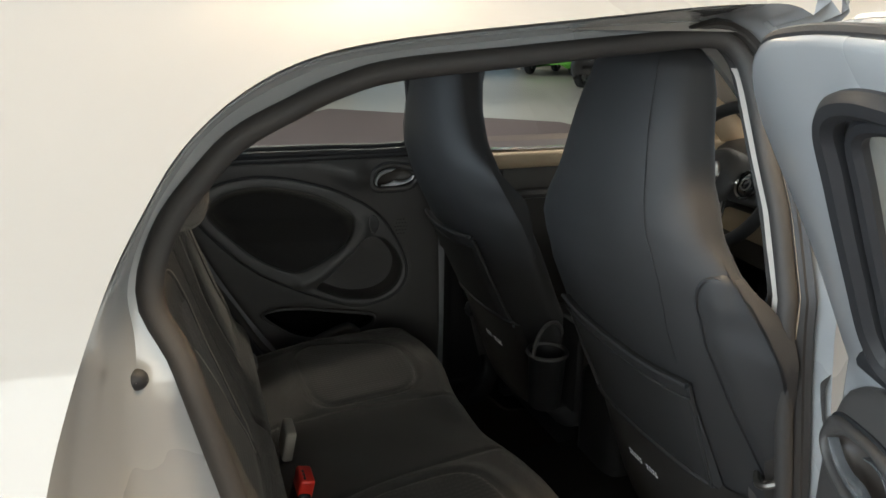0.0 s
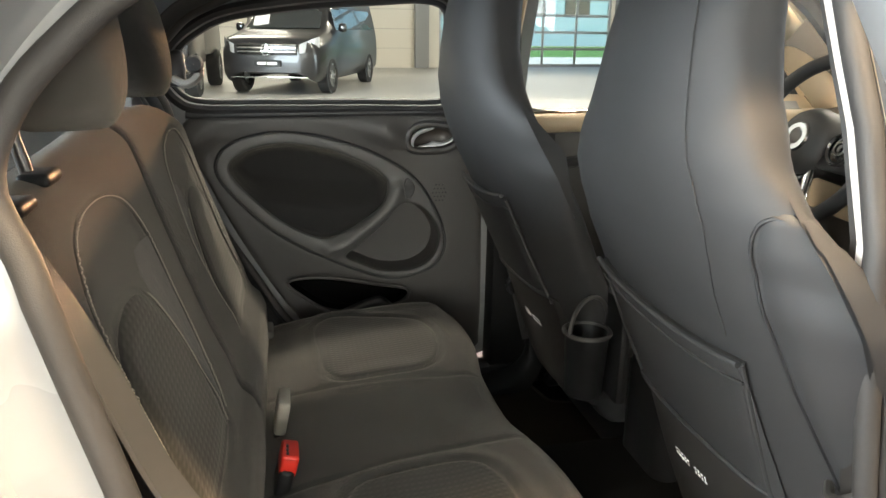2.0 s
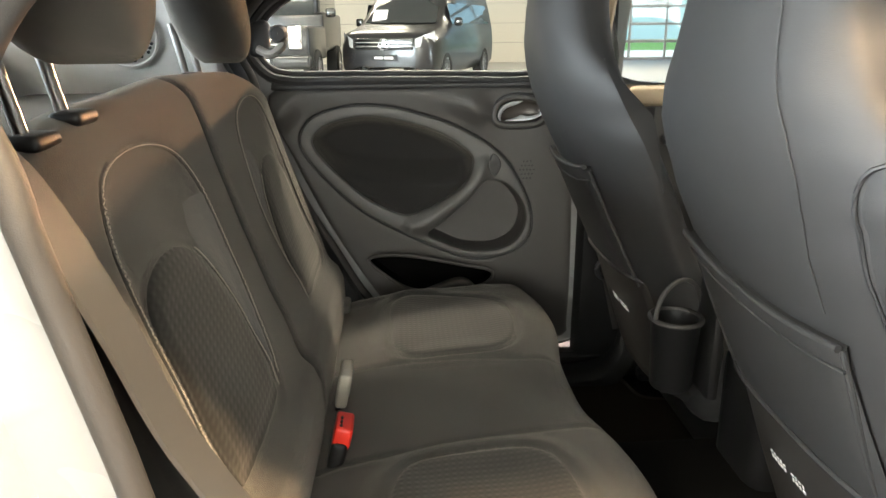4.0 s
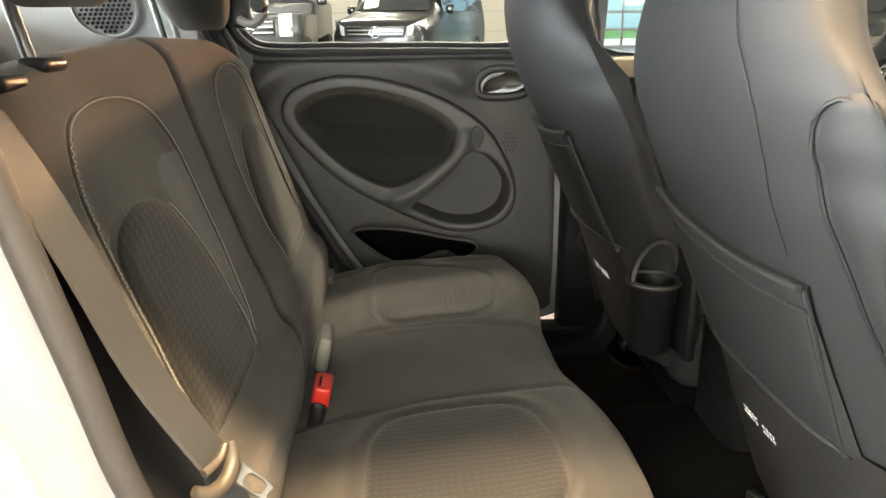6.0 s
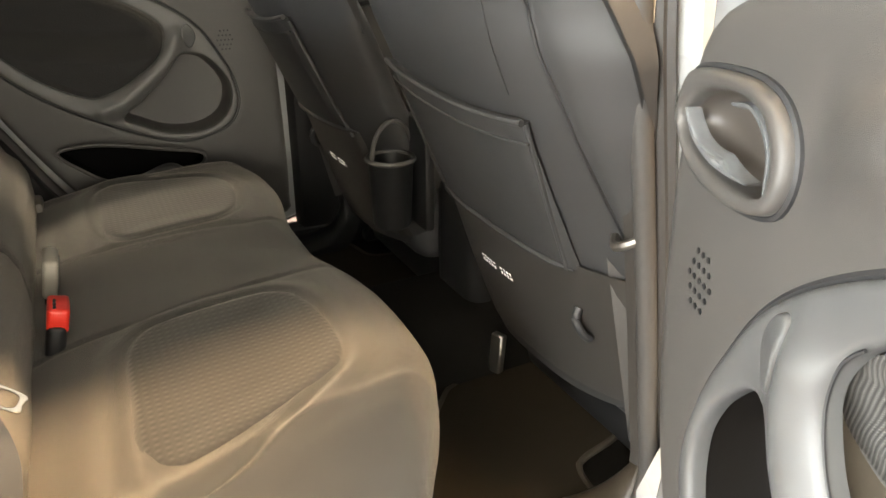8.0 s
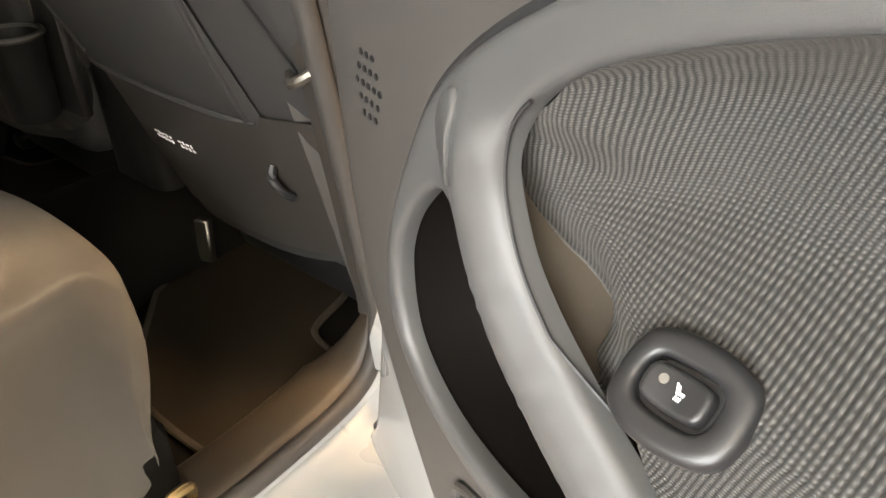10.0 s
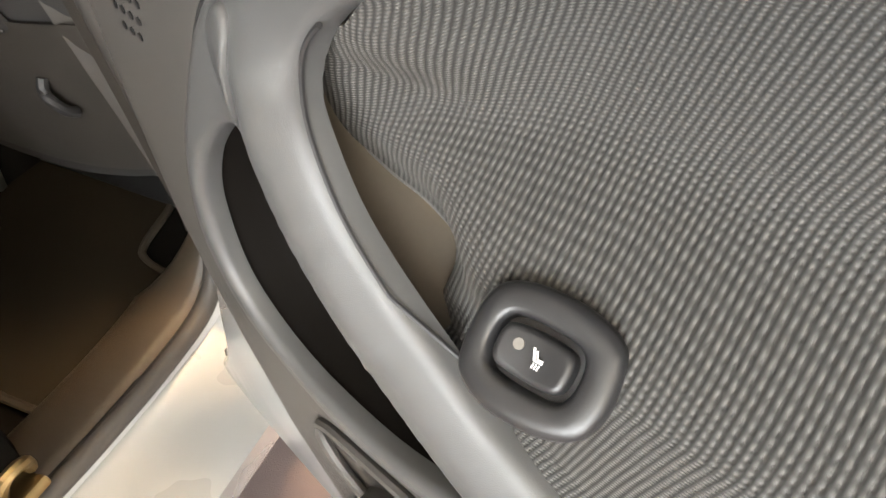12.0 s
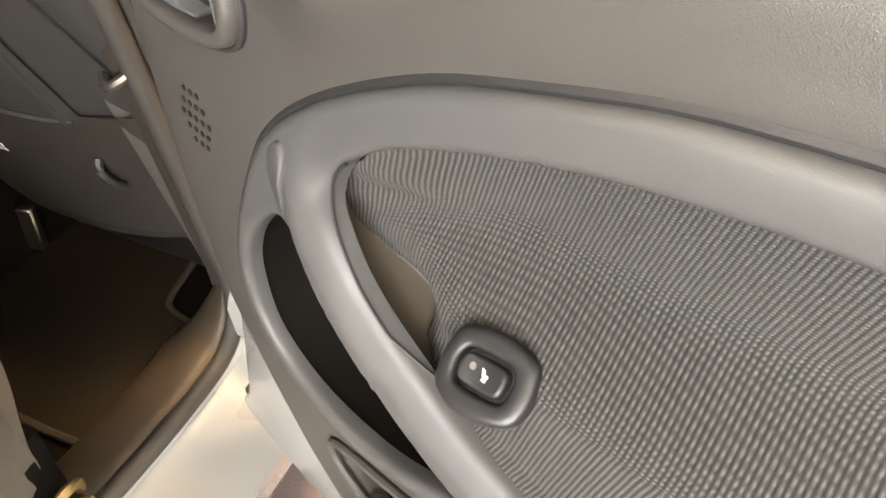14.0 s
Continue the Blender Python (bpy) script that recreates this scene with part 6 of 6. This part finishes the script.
    # hard lower panel with print, wrapping round the inner side
    bm = bmesh.new()
    rows = []
    for k in np.linspace(0, 1, 14):
        row = []
        for t in np.linspace(0, 1, 30):
            y = -0.206 + 0.431 * t
            z = 0.44 + (0.662 - 0.44) * k
            wrap = max(0.0, (-0.165 - y) / 0.041)
            row.append(Q((seat_face(y, z, 0.002)[0] + 0.05 * wrap ** 2.5 - 0.02 * wrap * (1 - k), y + 0.012 * wrap ** 2, z)))
        row.insert(0, (row[0][0] + 0.10, row[0][1], row[0][2]))
        rows.append(row)
    rows.insert(0, [(q[0] + 0.03, q[1], q[2]) for q in rows[0]])
    grid_mesh(bm, rows, False)
    part("lower_panel", bm, PANEL_BROWN, s, "dark hard plastic lower panel")
    path = [Q(seat_face(y, 0.652 + 0.01 * (0.168 - y) / 0.318, 0.0055)) for y in np.linspace(-0.19, 0.160, 30)]
    part("pocket_hem", tube(path, [0.0055 * min(1, (i + 1) / 4, (30 - i) / 4) for i in range(30)], False, 8), LEATHER, s, "rolled lower edge of the seat cover")
    for group, n in ((-0.024, 5), (0.026, 4)):
        for i in range(n):
            for k, (w, h) in enumerate((((0.0050, 0.0035), (0.0022, 0.0055)) if i % 2 else ((0.0026, 0.0050), (0.0050, 0.0025)))):
                yy, zz = -0.035 + group + (i - (n - 1) / 2) * 0.0085, 0.5665 + 0.0075 * k
                part("print_bar", rbox(0.0012, w, h, 0), LABEL_WHITE, s, "white printed bars", smooth=False, m=pose(seat_face(yy, zz)[0] - 0.0052, yy * sgn, zz - 0.3, 0, -20, 0))
    # seat base, side cover, rails
    bm = rbox(0.50, 0.44, 0.16, 0.05, 4, m=pose(0.27, 0, 0.16))
    part("seat_cushion", bm, LEATHER, s, "black front seat cushion")
    bm = rbox(0.40, 0.40, 0.14, 0.02, 2, m=pose(0.27, 0, 0.06))
    part("base", bm, PLASTIC_BLACK, s, "dark seat base")
    for sd in (-1, 1):
        part("rail", rbox(0.46, 0.035, 0.03, 0.006, 1), PLASTIC_BLACK, s, m=pose(0.28, sd * 0.17, 0.0))
    bm = bmesh.new()
    rows = []
    for z in np.linspace(0.40, 0.70, 14):
        b = math.sin(math.pi * (z - 0.38) / 0.36)
        rows.append([Q((-0.03 - (z - 0.5) * 0.25 + dx, 0.205 + o * b, z)) for dx, o in ((0.0, 0.0), (0.015, 0.022), (0.05, 0.034), (0.12, 0.03), (0.2, 0.01))])
    grid_mesh(bm, rows, False)
    part("side_cover", bm, PLASTIC, s, "dark plastic side cover")
    part("tilt_strap", tube(spline([Q((-0.062, 0.148, 0.59)), Q((-0.068, 0.150, 0.575)), Q((-0.06, 0.158, 0.555)), Q((-0.05, 0.160, 0.548))], 12, False), 0.006, False, 8), BLACK_RUBBER, s, "black release strap")
    part("coat_hook", tube(spline([Q((-0.075, 0.215, 0.722)), Q((-0.098, 0.240, 0.720)), Q((-0.102, 0.256, 0.726)), Q((-0.088, 0.268, 0.737))], 12, False), 0.0055, False, 8), LATCH_STEEL, s, "small metal belt hook")
    return s


front_seat(-0.295, -1, "black front passenger seat with a back pocket", 0.02)
front_seat(0.30, 1, "black driver seat with a back pocket").location = (-0.06, 0.30, 0.330)

# ---- console, cup holder, floor ----
co = thing("centre_console", pose(0, 0, 0.3), "dark centre console with rear cup holder", "console")
part("tray", rbox(0.7, 0.15, 0.24, 0.03, 3), PLASTIC_BLACK, co, m=pose(0.34, 0.0, 0.19))
bm = lathe([(0.031, 0.0), (0.034, 0.004), (0.040, 0.12), (0.043, 0.125), (0.040, 0.128), (0.036, 0.12), (0.030, 0.02), (0.001, 0.018)], 32)
part("cup_holder", bm, PLASTIC_BLACK, co, "round dark cup holder", m=pose(-0.115, 0.03, 0.24))
part("cup_ring", tube([(0.041 * math.cos(a) - 0.115, 0.03 + 0.041 * math.sin(a), 0.363) for a in np.linspace(0, 2 * math.pi, 33)[:-1]], 0.0045, True, 8), PLASTIC, co, "raised cup holder rim")
path = [(-0.115 + 0.045 * math.cos(a) + 0.02, 0.03, 0.365 + 0.062 * math.sin(a)) for a in np.linspace(0, math.pi, 20)]
part("cup_arch", tube([(-0.112 + 0.05 * math.cos(a) * 0.9, 0.03 + 0.02 * math.cos(a), 0.37 + 0.058 * math.sin(a)) for a in np.linspace(0.0, math.pi, 20)], 0.004, False, 8), PLASTIC, co, "curved arch over the cup holder")
part("cup_back", rbox(0.02, 0.09, 0.20, 0.008, 2), PLASTIC_BLACK, co, m=pose(-0.06, 0.03, 0.33))
part("bracket", rbox(0.016, 0.026, 0.075, 0.003, 1), STEEL, co, "bright metal seat bracket", m=pose(0.0, -0.155, 0.040, 0, 6, 20))
fm = thing("floor_mat", pose(0, 0, 0.286), "dark velour floor mat with brown bound edge", "floor mat")
edge = spline([(0.105, -0.098), (0.136, -0.115), (0.142, -0.20), (0.142, -0.33), (0.125, -0.362), (0.075, -0.390), (0.0, -0.408), (-0.022, -0.43), (-0.034, -0.49), (-0.050, -0.516), (-0.12, -0.526), (-0.215, -0.520), (-0.243, -0.49), (-0.246, -0.36), (-0.225, -0.30), (-0.12, -0.178), (-0.09, -0.155), (0.0, -0.122)], 120)
bm = bmesh.new()
vs = grid_mesh(bm, [[(q[0], q[1], 0.0) for q in edge], [(q[0], q[1], 0.012) for q in edge]])
bmesh.ops.contextual_create(bm, geom=vs[1])
part("mat_top", bm, MAT_PILE, fm, "dark velour pile")
part("binding", tube([(q[0], q[1], 0.010) for q in edge], 0.0055, True, 8), MAT_EDGE, fm, "brown edge binding")
fm2 = thing("floor_mat", pose(0, 0, 0.286), "dark velour floor mat with brown bound edge", "floor mat")
bm = bmesh.new()
vs = grid_mesh(bm, [[(q[0], -q[1], 0.0) for q in edge], [(q[0], -q[1], 0.012) for q in edge]])
bmesh.ops.contextual_create(bm, geom=vs[1])
part("mat_top", bm, MAT_PILE, fm2)
part("binding", tube([(q[0], -q[1], 0.010) for q in edge], 0.0055, True, 8), MAT_EDGE, fm2)
# door latch striker on the sill side
st = thing("door_striker", pose(-0.355, -0.565, 0.345), "brass coloured latch plate at the sill", "latch plate")
part("base_plate", rbox(0.09, 0.012, 0.05, 0.004, 2), BRASS, st, m=pose(0, 0, 0, 60, 0, 0))
part("bolt", lathe([(0.001, 0.012), (0.010, 0.010), (0.013, 0.004), (0.013, 0)], 16), BRASS, st, m=pose(-0.015, -0.012, 0.012, 30, 0, 0))
part("loop", tube(spline([(0.01, -0.005, 0.02), (0.02, -0.012, 0.045), (0.04, -0.01, 0.04), (0.045, 0, 0.015)], 12, False), 0.006, False, 8), BRASS, st)

# ---- steering wheel ----
sw = thing("steering_wheel", pose(0.47, 0.250, 0.960, 0, -68, 0), "black three-spoke steering wheel with silver emblem", "steering wheel")
part("rim", tube([(0.185 * math.cos(a), 0.185 * math.sin(a), 0.0) for a in np.linspace(0, 2 * math.pi, 49)[:-1]], 0.0165, True, 12, 1, (0, 0, 1)), LEATHER, sw, "black leather rim")
part("hub", lathe([(0.001, 0.034), (0.04, 0.032), (0.062, 0.024), (0.074, 0.006), (0.076, -0.03), (0.001, -0.03)], 40), PLASTIC, sw, "round black hub")
part("emblem", lathe([(0.001, 0.034), (0.017, 0.0345), (0.019, 0.037), (0.030, 0.037), (0.034, 0.032)], 32), CHROME, sw, "silver disc emblem")
part("emblem_core", lathe([(0.001, 0.0385), (0.014, 0.0385), (0.016, 0.035)], 24), GREY_TAB, sw)
for sd in (1, -1):
    part("spoke", rbox(0.075, 0.13, 0.03, 0.014, 3), PLASTIC, sw, "dark spoke", m=pose(-0.012, 0.11 * sd, -0.008))
    part("pad_ring", lathe([(0.030, 0.008), (0.0335, 0.012), (0.037, 0.008), (0.037, -0.004)], 32), CHROME, sw, "silver control ring", m=pose(-0.004, 0.112 * sd, 0.006))
    part("pad", lathe([(0.001, 0.011), (0.016, 0.010), (0.030, 0.006), (0.030, 0.0)], 24), GLOSS_BLACK, sw, "round black control pad", m=pose(-0.004, 0.112 * sd, 0.006))
    part("pad_cap", lathe([(0.011, 0.012), (0.012, 0.0135), (0.015, 0.013), (0.0155, 0.011)], 20), GREY_TAB, sw, m=pose(-0.004, 0.112 * sd, 0.006))
    part("lower_spoke", rbox(0.125, 0.022, 0.016, 0.007, 2), CHROME, sw, "satin silver lower spoke", m=pose(-0.105, 0.055 * sd, -0.004, 0, 0, -16 * sd))
part("lower_pad", rbox(0.10, 0.085, 0.014, 0.006, 2), GLOSS_BLACK, sw, "glossy black lower spoke field", m=pose(-0.11, 0, -0.008))
part("column", cyl(0.05, 0.06, 0.2, 24), PLASTIC_BLACK, sw, m=pose(0, 0, -0.14))
